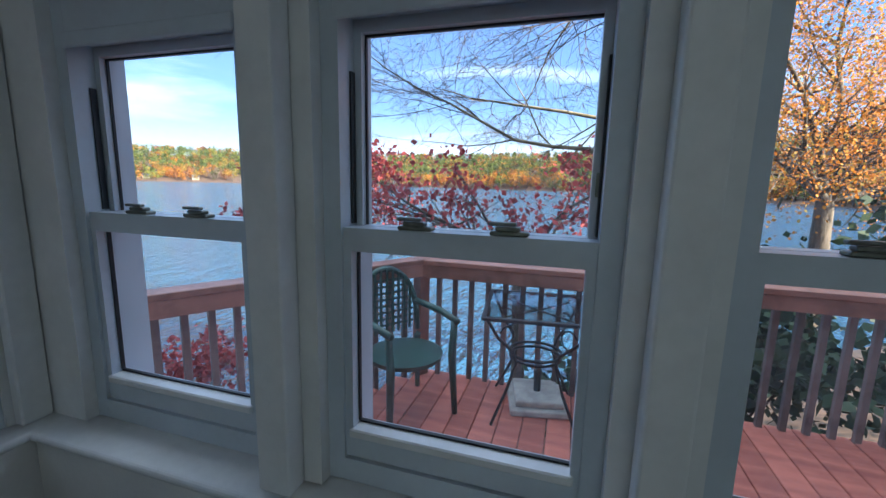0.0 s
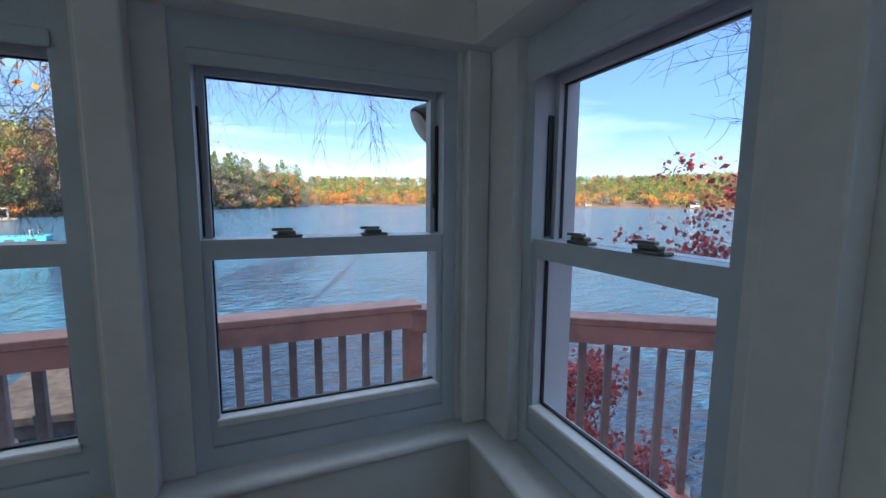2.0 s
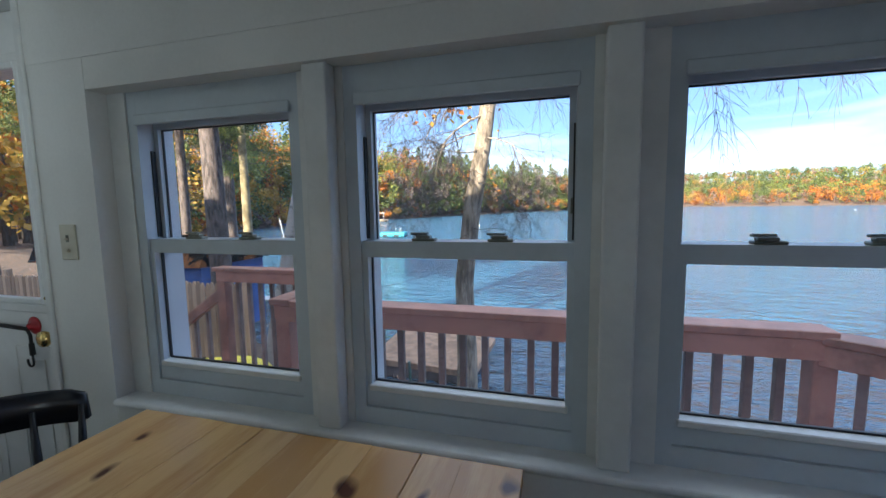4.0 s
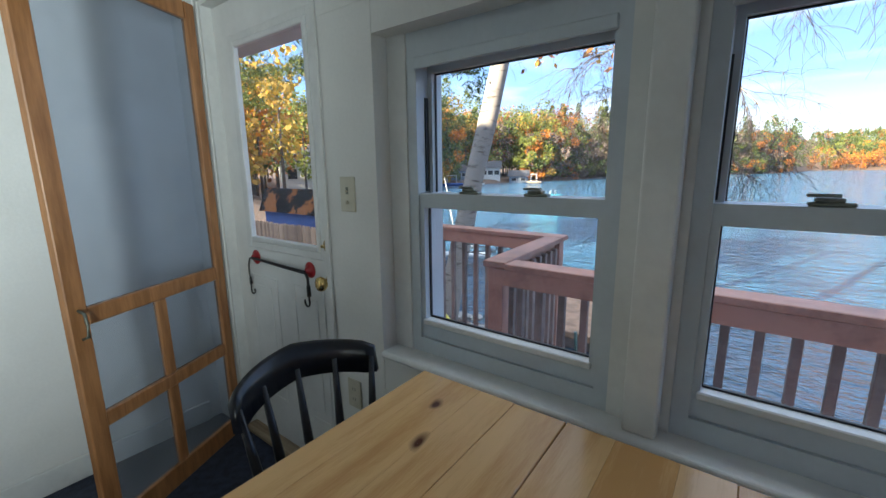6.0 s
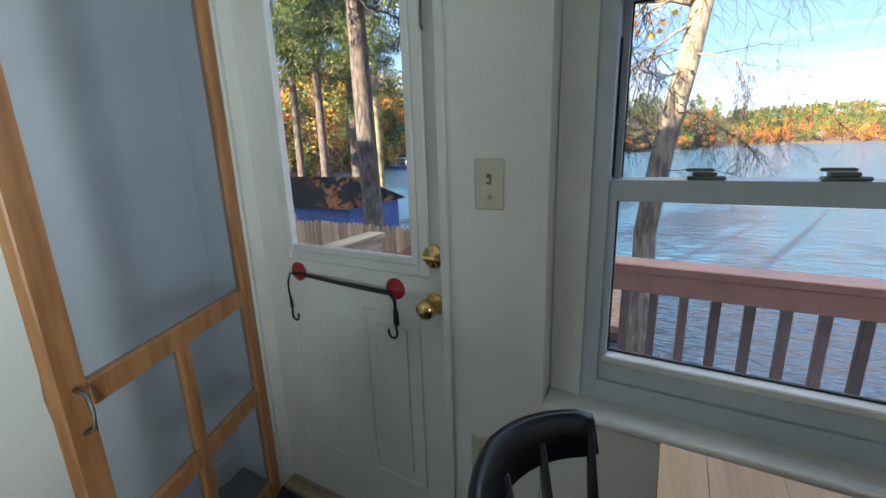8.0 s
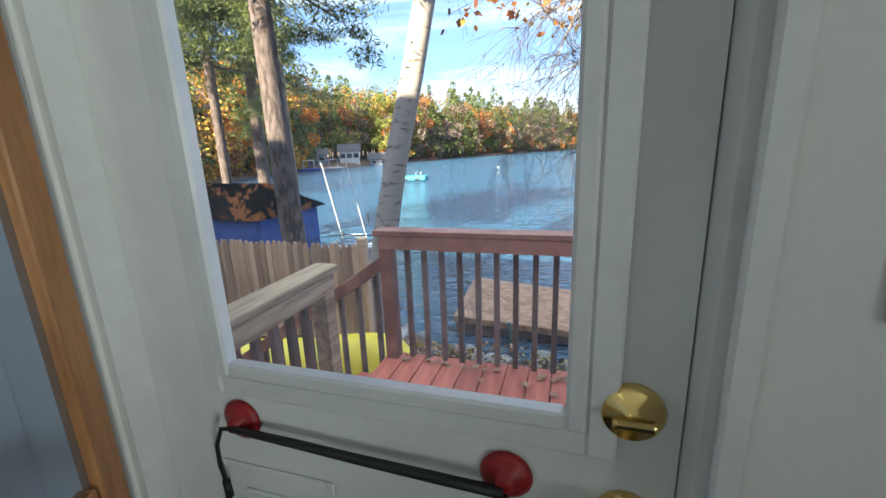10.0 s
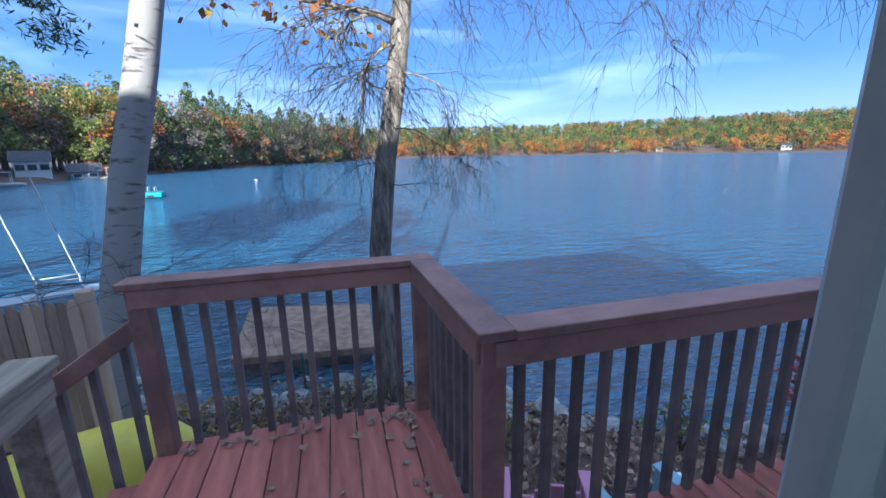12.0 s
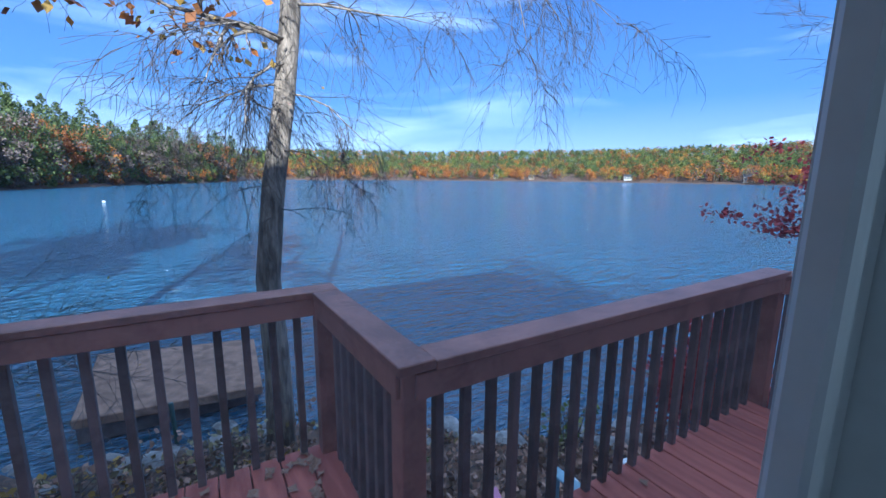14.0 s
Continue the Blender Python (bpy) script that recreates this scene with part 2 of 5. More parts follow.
M_WATER = water_mat()


# ---- mesh helpers ----
def box(bm, x0, y0, z0, x1, y1, z1):
    v = [bm.verts.new(p) for p in ((x0, y0, z0), (x1, y0, z0), (x1, y1, z0), (x0, y1, z0), (x0, y0, z1), (x1, y0, z1), (x1, y1, z1), (x0, y1, z1))]
    for f in ((0, 3, 2, 1), (4, 5, 6, 7), (0, 1, 5, 4), (1, 2, 6, 5), (2, 3, 7, 6), (3, 0, 4, 7)):
        bm.faces.new([v[i] for i in f])
    return bm


def boxes(*dims, bevel=0.0, seg=1):
    bm = bmesh.new()
    for d in dims:
        box(bm, *d)
    if bevel:
        bmesh.ops.bevel(bm, geom=bm.edges[:], offset=bevel, segments=seg, affect="EDGES", profile=0.5)
    return bm


def lathe(profile, n=20):
    """Turned shape about z from (radius, height) pairs."""
    bm = bmesh.new()
    rings = [[bm.verts.new((r * math.cos(2 * math.pi * i / n), r * math.sin(2 * math.pi * i / n), z)) for i in range(n)] for r, z in profile]
    for a, b in zip(rings, rings[1:]):
        for i in range(n):
            bm.faces.new((a[i], a[(i + 1) % n], b[(i + 1) % n], b[i]))
    for ring, flip in ((rings[0], True), (rings[-1], False)):
        bm.faces.new(ring[::-1] if flip else ring)
    for f in bm.faces:
        f.smooth = True
    return bm


def tube_into(verts, faces, pts, radii, n=6):
    """Adds a tapered tube along pts to plain lists of vertices and faces."""
    base = len(verts)
    for i, p in enumerate(pts):
        d = (pts[min(i + 1, len(pts) - 1)] - pts[max(i - 1, 0)]).normalized()
        u = d.cross(Vector((0.31, 0.17, 0.93))).normalized()
        w = d.cross(u)
        for k in range(n):
            a = 2 * math.pi * k / n
            verts.append(p + (u * math.cos(a) + w * math.sin(a)) * radii[i])
    for i in range(len(pts) - 1):
        for k in range(n):
            a, b = base + i * n + k, base + i * n + (k + 1) % n
            faces.append((a, b, b + n, a + n))
    faces.append(tuple(range(base, base + n))[::-1])
    faces.append(tuple(range(base + (len(pts) - 1) * n, base + len(pts) * n)))


def tube(pts, r, n=8):
    v, f = [], []
    pts = [Vector(p) for p in pts]
    tube_into(v, f, pts, r if isinstance(r, (list, tuple)) else [r] * len(pts), n)
    return raw(v, f)


def raw(verts, faces, smooth=True):
    me = bpy.data.meshes.new("m")
    me.from_pydata([tuple(v) for v in verts], [], faces)
    if smooth:
        me.polygons.foreach_set("use_smooth", [True] * len(me.polygons))
    return me


def part(name, bm, material, parent=None, label="", at=None):
    """One mesh object out of a bmesh or a mesh, under a thing or a part."""
    if isinstance(bm, bmesh.types.BMesh):
        me = bpy.data.meshes.new(name)
        bmesh.ops.recalc_face_normals(bm, faces=bm.faces[:])
        bm.to_mesh(me)
        bm.free()
    else:
        me = bm
        me.name = name
    if material and not me.materials:
        me.materials.append(material)
    ob = new(name, me)
    ob.parent = parent
    if at is not None:
        ob.matrix_basis = at
    return tagged(ob, label) if label else ob


def thing(name, label, category, group="", kind="", at=None):
    ob = new(name)
    ob.empty_display_size = 0.05
    if at is not None:
        ob.matrix_basis = at
    return tagged(ob, label, category, group, kind)


def piece(name, mesh, parent, m):
    ob = new(name, mesh)
    ob.parent, ob.matrix_basis = parent, m
    return ob

# ---- the room ----
Z_SILL, Z_HEAD, Z_CEIL = 0.738, 1.737, 2.2
part("floor", boxes((-3.75, -3.35, -0.12, 0.16, 0.16, 0.0)), M_CARPET)
tagged(bpy.data.objects["floor"], "dark blue-grey carpet over the room's floor", "floor", kind="structure")
ceiling = tagged(part("ceiling", boxes((-3.75, -3.35, Z_CEIL, 0.16, 0.16, Z_CEIL + 0.1)), M_CEIL), "plain white painted ceiling of the room", "ceiling", kind="structure")

wall_north = thing("wall_north", "white painted wall with three windows and the door", "wall", kind="structure")
part("lower_wall", boxes((-2.30, 0.0, 0.0, 0.16, 0.16, Z_SILL - 0.026)), M_WALL, wall_north)
part("upper_wall", boxes((-2.30, 0.0, Z_HEAD, 0.16, 0.16, Z_CEIL)), M_WALL, wall_north)
part("pier", boxes((-2.56, 0.0, 0.0, -2.302, 0.09, Z_CEIL)), M_WALL, wall_north)
part("door_head", boxes((-3.38, 0.0, 2.07, -2.562, 0.09, Z_CEIL)), M_WALL, wall_north)
part("end_pier", boxes((-3.75, 0.0, 0.0, -3.382, 0.09, Z_CEIL)), M_WALL, wall_north)
part("header_band", boxes((-2.56, -0.003, Z_HEAD + 0.095, 0.0, -0.0005, Z_CEIL - 0.003), bevel=0.001), M_WALL, wall_north)
wall_east = thing("wall_east", "white painted wall with three windows over the deck", "wall", kind="structure")
part("lower_wall", boxes((0.0, -3.35, 0.0, 0.16, -0.002, Z_SILL - 0.026)), M_WALL, wall_east)
part("upper_wall", boxes((0.0, -3.35, Z_HEAD, 0.16, -0.002, Z_CEIL)), M_WALL, wall_east)
# gap between these piers is added, out of view, for the side fill lamp
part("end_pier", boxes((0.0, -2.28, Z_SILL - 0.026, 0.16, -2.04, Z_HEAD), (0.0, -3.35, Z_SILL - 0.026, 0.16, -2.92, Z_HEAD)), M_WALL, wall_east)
tagged(part("wall_west", boxes((-3.75, -3.35, 0.0, -3.62, -0.001, Z_CEIL)), M_WALL), "plain white painted side wall", "wall", kind="structure")
# back wall is out of view; its opening only makes room for the fill lamp
tagged(part("wall_south", boxes((-3.618, -3.35, 0.0, -0.002, -3.2, 0.3), (-3.618, -3.35, 2.0, -0.002, -3.2, Z_CEIL), (-3.618, -3.35, 0.3, -2.4, -3.2, 2.0)), M_WALL), "unseen white back wall with an opening added for a fill lamp", "wall", kind="structure")
tagged(part("baseboard", boxes((-3.618, -3.19, 0.0, -3.604, -0.06, 0.11), bevel=0.004), M_TRIM), "white painted baseboard along the side wall", "baseboard", kind="structure")

# window posts and flat stops between the sashes
posts = thing("trim", "white painted posts and stops between the windows", "trim", kind="structure")
for a, b in ((-2.300, -2.2262), (-1.5878, -1.4492), (-0.8108, -0.6572), (-0.0188, 0.058)):
    part("stop", boxes((a, 0.062, Z_SILL, b, 0.2, Z_HEAD)), M_TRIM, posts)
for a, b in ((-1.540, -1.468), (-0.790, -0.718)):
    part("post", boxes((a, 0.012, Z_SILL, b, 0.061, Z_HEAD), bevel=0.005, seg=2), M_TRIM, posts)
part("post", boxes((-0.004, 0.03, Z_SILL, 0.062, 0.0615, Z_HEAD), bevel=0.004), M_TRIM, posts)
for a, b in ((-0.0848, 0.0615), (-0.7738, -0.6202), (-1.4428, -1.3042), (-2.04, -1.9782)):
    part("stop", boxes((0.064, a, Z_SILL, 0.2, b, Z_HEAD)), M_TRIM, posts)
for a, b in ((-0.735, -0.662), (-1.405, -1.340)):
    part("post", boxes((0.012, a, Z_SILL, 0.063, b, Z_HEAD), bevel=0.005, seg=2), M_TRIM, posts)


def sill_board(name, x0, x1, m, label):
    """A window board with a rounded nose; local x along it, y outwards."""
    bm = bmesh.new()
    prof = [(0.15, -0.024), (0.15, 0.0)] + [(-0.004 - 0.012 * math.sin(a), -0.012 + 0.012 * math.cos(a)) for a in [math.pi * k / 8 for k in range(9)]]
    rows = [[bm.verts.new((x, y, z)) for y, z in prof] for x in (x0, x1)]
    n = len(prof)
    for i in range(n):
        bm.faces.new((rows[0][i], rows[0][(i + 1) % n], rows[1][(i + 1) % n], rows[1][i]))
    bm.faces.new(rows[0][::-1])
    bm.faces.new(rows[1])
    return tagged(part(name, bm, M_TRIM, None, label, m), category="window sill", kind="structure")


sill_board("window_sill_north", -2.298, 0.13, pose(0, 0, Z_SILL - 0.001), "deep white painted board under the lake windows")
sill_board("window_sill_east", 0.0, 2.04, pose(0, 0, Z_SILL - 0.002, rz=-90), "deep white painted board under the deck windows")


def window(name, w, m, label):
    """A double-hung window; local x from its left edge, y outwards, z from the sill."""
    win = thing(name, label, "window", kind="structure", at=m)
    H = Z_HEAD - Z_SILL
    fr = bmesh.new()
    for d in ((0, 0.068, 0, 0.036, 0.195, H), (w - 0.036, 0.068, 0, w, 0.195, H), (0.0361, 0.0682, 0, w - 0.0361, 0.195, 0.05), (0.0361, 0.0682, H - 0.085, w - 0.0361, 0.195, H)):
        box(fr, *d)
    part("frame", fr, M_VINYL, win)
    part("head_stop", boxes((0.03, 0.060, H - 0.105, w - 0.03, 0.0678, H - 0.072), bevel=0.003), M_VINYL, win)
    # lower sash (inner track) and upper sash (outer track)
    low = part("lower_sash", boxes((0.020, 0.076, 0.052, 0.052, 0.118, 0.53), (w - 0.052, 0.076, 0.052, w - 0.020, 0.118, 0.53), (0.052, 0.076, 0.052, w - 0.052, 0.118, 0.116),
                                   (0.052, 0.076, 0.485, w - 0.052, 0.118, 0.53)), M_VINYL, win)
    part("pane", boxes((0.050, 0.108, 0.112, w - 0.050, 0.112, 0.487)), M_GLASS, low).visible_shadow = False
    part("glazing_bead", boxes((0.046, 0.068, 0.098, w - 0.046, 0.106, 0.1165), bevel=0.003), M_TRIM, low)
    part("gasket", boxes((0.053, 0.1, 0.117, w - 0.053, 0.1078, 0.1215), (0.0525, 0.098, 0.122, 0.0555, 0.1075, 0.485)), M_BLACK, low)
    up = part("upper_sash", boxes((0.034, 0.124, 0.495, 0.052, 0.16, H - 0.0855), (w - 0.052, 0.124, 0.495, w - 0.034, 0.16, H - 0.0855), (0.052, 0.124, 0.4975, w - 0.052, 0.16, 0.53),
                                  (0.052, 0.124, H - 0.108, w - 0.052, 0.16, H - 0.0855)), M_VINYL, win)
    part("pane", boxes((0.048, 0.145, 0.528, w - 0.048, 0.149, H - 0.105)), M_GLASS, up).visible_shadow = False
    part("gasket", boxes((0.0525, 0.138, H - 0.112, w - 0.0525, 0.1445, H - 0.1085), (0.0525, 0.138, 0.531, 0.0555, 0.1445, H - 0.112)), M_BLACK, up)
    for a in (0.0363, w - 0.0413):
        part("jamb_track", boxes((a, 0.106, 0.535, a + 0.004, 0.12, H - 0.18)), M_BLACK, win)
    part("sash_latch", boxes((w - 0.046, 0.12, 0.60, w - 0.040, 0.1235, 0.64), bevel=0.001), M_LOCK, up)
    for i, cx in enumerate((w * 0.335, w * 0.66)):
        lock = part("sash_lock", boxes((cx - 0.033, 0.082, 0.5305, cx + 0.033, 0.108, 0.538), (cx - 0.024, 0.085, 0.538, cx + 0.018, 0.106, 0.546), bevel=0.002), M_LOCK, win)
        part("lever", boxes((cx - 0.036, 0.084, 0.547, cx + 0.012, 0.098, 0.5535), bevel=0.002), M_LOCK, lock)
    return win


window("window_1", 0.638, pose(-0.657, 0, Z_SILL), "white double-hung window over the lake, closed")
window("window_2", 0.638, pose(-1.449, 0, Z_SILL), "white double-hung window over the lake, closed")
window("window_3", 0.638, pose(-2.226, 0, Z_SILL), "white double-hung window beside the door, closed")
window("window_4", 0.535, pose(0.026, -0.085, Z_SILL, rz=-90), "narrow white double-hung window at the room's corner, closed")
window("window_5", 0.530, pose(0.026, -0.774, Z_SILL, rz=-90), "narrow white double-hung window over the deck, closed")
window("window_6", 0.535, pose(0.026, -1.443, Z_SILL, rz=-90), "narrow white double-hung window facing the maple, closed")

# door
door = thing("door_1", "white half-glazed panel door to the landing, closed", "door", kind="structure")
DX0, DX1, GX0, GX1, GZ0, GZ1 = -3.362, -2.580, -3.185, -2.700, 1.042, 1.862
slab = part("door_slab", boxes((DX0, 0.062, 0.03, GX0 - 0.045, 0.086, 2.05), (GX1 + 0.045, 0.062, 0.03, DX1, 0.086, 2.05), (GX0 - 0.045, 0.062, 0.03, GX1 + 0.045, 0.086, GZ0 - 0.04), (GX0 - 0.045, 0.062, GZ1 + 0.04, GX1 + 0.045, 0.086, 2.05)), M_DOOR, door)
part("pane", boxes((GX0 - 0.044, 0.071, GZ0 - 0.039, GX1 + 0.044, 0.075, GZ1 + 0.039)), M_GLASS, slab).visible_shadow = False


def ring(x0, z0, x1, z1, wd, y0, y1, bevel):
    """A flat frame in the wall's plane, mitred as four bars."""
    return boxes((x0, y0, z0, x0 + wd, y1, z1), (x1 - wd, y0, z0, x1, y1, z1), (x0 + wd, y0, z0, x1 - wd, y1, z0 + wd), (x0 + wd, y0, z1 - wd, x1 - wd, y1, z1), bevel=bevel)


part("lite_frame", ring(GX0 - 0.055, GZ0 - 0.052, GX1 + 0.055, GZ1 + 0.052, 0.034, 0.052, 0.0618, 0.004), M_TRIM, slab)
part("lite_bead", ring(GX0 - 0.021, GZ0 - 0.018, GX1 + 0.021, GZ1 + 0.018, 0.0225, 0.046, 0.0705, 0.004), M_TRIM, slab)
for a, b in ((DX0 + 0.11, -3.03), (-2.91, DX1 - 0.11)):
    part("panel_moulding", ring(a, 0.24, b, 0.86, 0.016, 0.057, 0.0618, 0.003), M_DOOR, slab)
    part("raised_panel", boxes((a + 0.05, 0.0575, 0.29, b - 0.05, 0.0618, 0.81), bevel=0.003), M_DOOR, slab)
knob = part("door_knob", lathe([(0.031, 0), (0.033, 0.004), (0.028, 0.012), (0.013, 0.018), (0.012, 0.034), (0.022, 0.042), (0.029, 0.054), (0.027, 0.066), (0.013, 0.073), (0.004, 0.0735)], 28), M_BRASS, slab,
            "polished brass knob", pose(-2.632, 0.062, 0.915, 90))
bolt = part("deadbolt", lathe([(0.034, 0), (0.035, 0.006), (0.030, 0.013), (0.012, 0.015), (0.011, 0.02)], 28), M_BRASS, slab, "polished brass deadbolt plate", pose(-2.632, 0.062, 1.055, 90))
part("thumb_turn", boxes((-0.022, -0.006, 0.02, 0.022, 0.006, 0.034), bevel=0.004, seg=2), M_BRASS, bolt)
part("sash_hook", tube([(-2.64, 0.056, 1.63), (-2.64, 0.05, 1.64), (-2.637, 0.048, 1.70), (-2.63, 0.052, 1.71), (-2.628, 0.058, 1.70)], 0.003), M_LOCK, slab)
jamb = thing("door_frame", "white painted jambs and stops round the door", "door frame", kind="structure")
part("jamb", boxes((-3.3818, 0.012, 0.0, -3.364, 0.086, 2.07)), M_TRIM, jamb)
part("jamb", boxes((-2.578, 0.012, 0.0, -2.5602, 0.086, 2.07)), M_TRIM, jamb)
part("jamb", boxes((-3.364, 0.012, 2.052, -2.578, 0.086, 2.0698)), M_TRIM, jamb)
part("stop", boxes((-3.38, 0.0875, 0.03, -3.352, 0.094, 2.052), (-2.59, 0.0875, 0.03, -2.562, 0.094, 2.052), (-3.352, 0.0875, 2.04, -2.59, 0.094, 2.068)), M_TRIM, jamb)
part("casing", boxes((-3.45, -0.014, 0.0, -3.372, -0.0005, 2.12), bevel=0.004), M_TRIM, jamb)
part("casing", boxes((-2.572, -0.012, 0.0, -2.548, -0.0005, 2.12), bevel=0.003), M_TRIM, jamb)
part("threshold", boxes((-3.364, 0.0, 0.0, -2.578, 0.16, 0.028), bevel=0.006), M_WEATHER, jamb, "worn grey wooden threshold")

# bungee cord with two suction cups
cord = thing("bungee_cord", "black bungee cord between two red suction cups on the door", "cord")
SL, SR = Vector((-3.184, 0.06, 0.945)), Vector((-2.771, 0.06, 0.94))
for c in (SL, SR):
    part("suction_cup", lathe([(0.033, 0), (0.034, 0.003), (0.026, 0.009), (0.014, 0.012), (0.011, 0.022), (0.008, 0.024)], 24), M_RED, cord, "red rubber suction cup", pose(*c, 90))
CY = 0.035
part("cord", tube([(SL.x, CY, SL.z), (-3.08, CY, 0.9425), (-2.97, CY, 0.938), (-2.86, CY, 0.935), (SR.x, CY, SR.z - 0.007)], [0.0055, 0.0065, 0.007, 0.0075, 0.0075]), M_BLACK, cord)
part("loose_end", tube([(SL.x, CY, SL.z), (SL.x - 0.02, CY, SL.z - 0.004), (SL.x - 0.034, CY, SL.z - 0.035), (SL.x - 0.036, CY, SL.z - 0.07), (SL.x - 0.03, CY, SL.z - 0.1)], 0.0035), M_BLACK, cord)
part("loose_end", tube([(SR.x, CY, SR.z - 0.012), (SR.x + 0.012, CY, SR.z - 0.03), (SR.x + 0.012, CY, SR.z - 0.06)], 0.0055), M_BLACK, cord)
for c, s, top in ((SL + Vector((-0.03, 0, -0.1)), 0.75, 0.03), (SR + Vector((0.012, 0, -0.06)), 1.0, 0.045)):
    part("sleeve", tube([(c.x, CY, c.z), (c.x + 0.002, CY, c.z - top)], [0.008 * s, 0.009 * s]), M_BLACK, cord)
    sg = 1 if s < 1 else -1
    hook = [(c.x, CY, c.z - top)] + [(c.x + sg * 0.018 * (1 - math.cos(a)) * 0.9 - sg * 0.002, CY, c.z - top - 0.026 - 0.02 * math.sin(a)) for a in [-0.6 + k * 0.45 for k in range(10)]]
    part("hook", tube(hook, 0.0038), M_BLACK, cord, "black coated wire hook")


def wall_plate(name, x, z, w, h, label, toggle):
    pl = thing(name, label, "switch" if toggle else "outlet", at=pose(x, 0, z))
    part("plate", boxes((-w / 2, -0.007, -h / 2, w / 2, -0.0005, h / 2), bevel=0.003, seg=2), M_PLATE, pl)
    if toggle:
        part("toggle_collar", boxes((-0.006, -0.0085, 0.0, 0.006, -0.0072, 0.024)), M_LOCK, pl)
        part("toggle", boxes((-0.004, -0.017, 0.007, 0.004, -0.0086, 0.014), bevel=0.001), M_PLATE, pl)
        part("dimmer_button", lathe([(0.006, 0), (0.006, 0.006), (0.004, 0.008)], 12), M_PLATE, pl, at=pose(0, -0.0072, -0.027, 90))
    else:
        for dz in (-0.02, 0.02):
            part("socket", boxes((-0.016, -0.0085, dz - 0.013, 0.016, -0.0072, dz + 0.013), bevel=0.001), M_PLATE, pl)
            part("slot", boxes((-0.007, -0.0091, dz - 0.004, -0.005, -0.0086, dz + 0.005), (0.005, -0.0091, dz - 0.004, 0.007, -0.0086, dz + 0.005)), M_BLACK, pl)
    return pl


wall_plate("light_switch", -2.438, 1.262, 0.072, 0.117, "ivory plate with a toggle switch beside the door", True)
wall_plate("wall_outlet", -2.46, 0.52, 0.07, 0.114, "ivory double outlet low on the wall", False)

# wooden screen door, swung open into the room
screen = thing("screen_door", "brown wooden screen door standing open into the room", "screen door", at=pose(-3.376, -0.03, 0.02, 0, 0, -65.5))
SW, SH = 0.69, 2.02
part("stile", boxes((0.0, 0, 0, 0.048, 0.028, SH), bevel=0.003), M_STILE, screen)
part("stile", boxes((SW - 0.06, 0, 0, SW, 0.03, SH), bevel=0.003), M_STILE, screen)
for z0, z1 in ((0.0, 0.09), (0.44, 0.495), (0.82, 0.88), (SH - 0.07, SH)):
    part("rail", boxes((0.0552, 0.002, z0, SW - 0.0602, 0.028, z1), bevel=0.003), M_STILE, screen)
for z0, z1 in ((0.092, 0.438), (0.497, 0.818)):
    part("muntin", boxes((0.33, 0.004, z0, 0.375, 0.026, z1), bevel=0.003), M_STILE, screen)
part("mesh", boxes((0.05, 0.0145, 0.05, SW - 0.05, 0.0155, SH - 0.05)), M_SCREEN, screen, "fine grey insect mesh")
part("pull_handle", tube([(SW - 0.03, -0.001, 0.80), (SW - 0.03, -0.03, 0.815), (SW - 0.03, -0.035, 0.86), (SW - 0.03, -0.03, 0.905), (SW - 0.03, -0.001, 0.92)], 0.005), M_LOCK, screen, "worn metal pull handle")
part("pull_handle", tube([(SW - 0.03, 0.031, 0.78), (SW - 0.03, 0.055, 0.79), (SW - 0.03, 0.06, 0.83), (SW - 0.03, 0.055, 0.87), (SW - 0.03, 0.031, 0.88)], 0.005), M_LOCK, screen, "worn metal pull handle")

# table
table = thing("dining_table", "varnished knotty pine table under the windows", "table", at=pose(-1.5, -0.46, 0))
TZ = 0.78
a = -0.545
for wd, gap in ((0.075, 0.0005), (0.112, 0.0003), (0.096, 0.0004), (0.128, 0.003), (0.104, 0.0004), (0.118, 0.0003), (0.09, 0.0005), (0.126, 0.003), (0.098, 0.0003), (0.1365, 0.0)):
    part("board", boxes((a, -0.36, TZ - 0.035, a + wd, 0.366, TZ), bevel=0.0005 if gap < 0.002 else 0.002), M_PINE, table)
    a += wd + gap
for sx in (-1, 1):
    for sy in (-1, 1):
        part("leg", boxes((sx * 0.47 - 0.035, sy * 0.29 - 0.035, 0, sx * 0.47 + 0.035, sy * 0.29 + 0.035, TZ - 0.036), bevel=0.006), M_PINE, table)
for sy in (-1, 1):
    part("apron", boxes((-0.434, sy * 0.29 - 0.012, TZ - 0.12, 0.434, sy * 0.29 + 0.012, TZ - 0.036)), M_PINE, table)
    part("apron", boxes((sy * 0.47 - 0.012, -0.254, TZ - 0.12, sy * 0.47 + 0.012, 0.254, TZ - 0.036)), M_PINE, table)


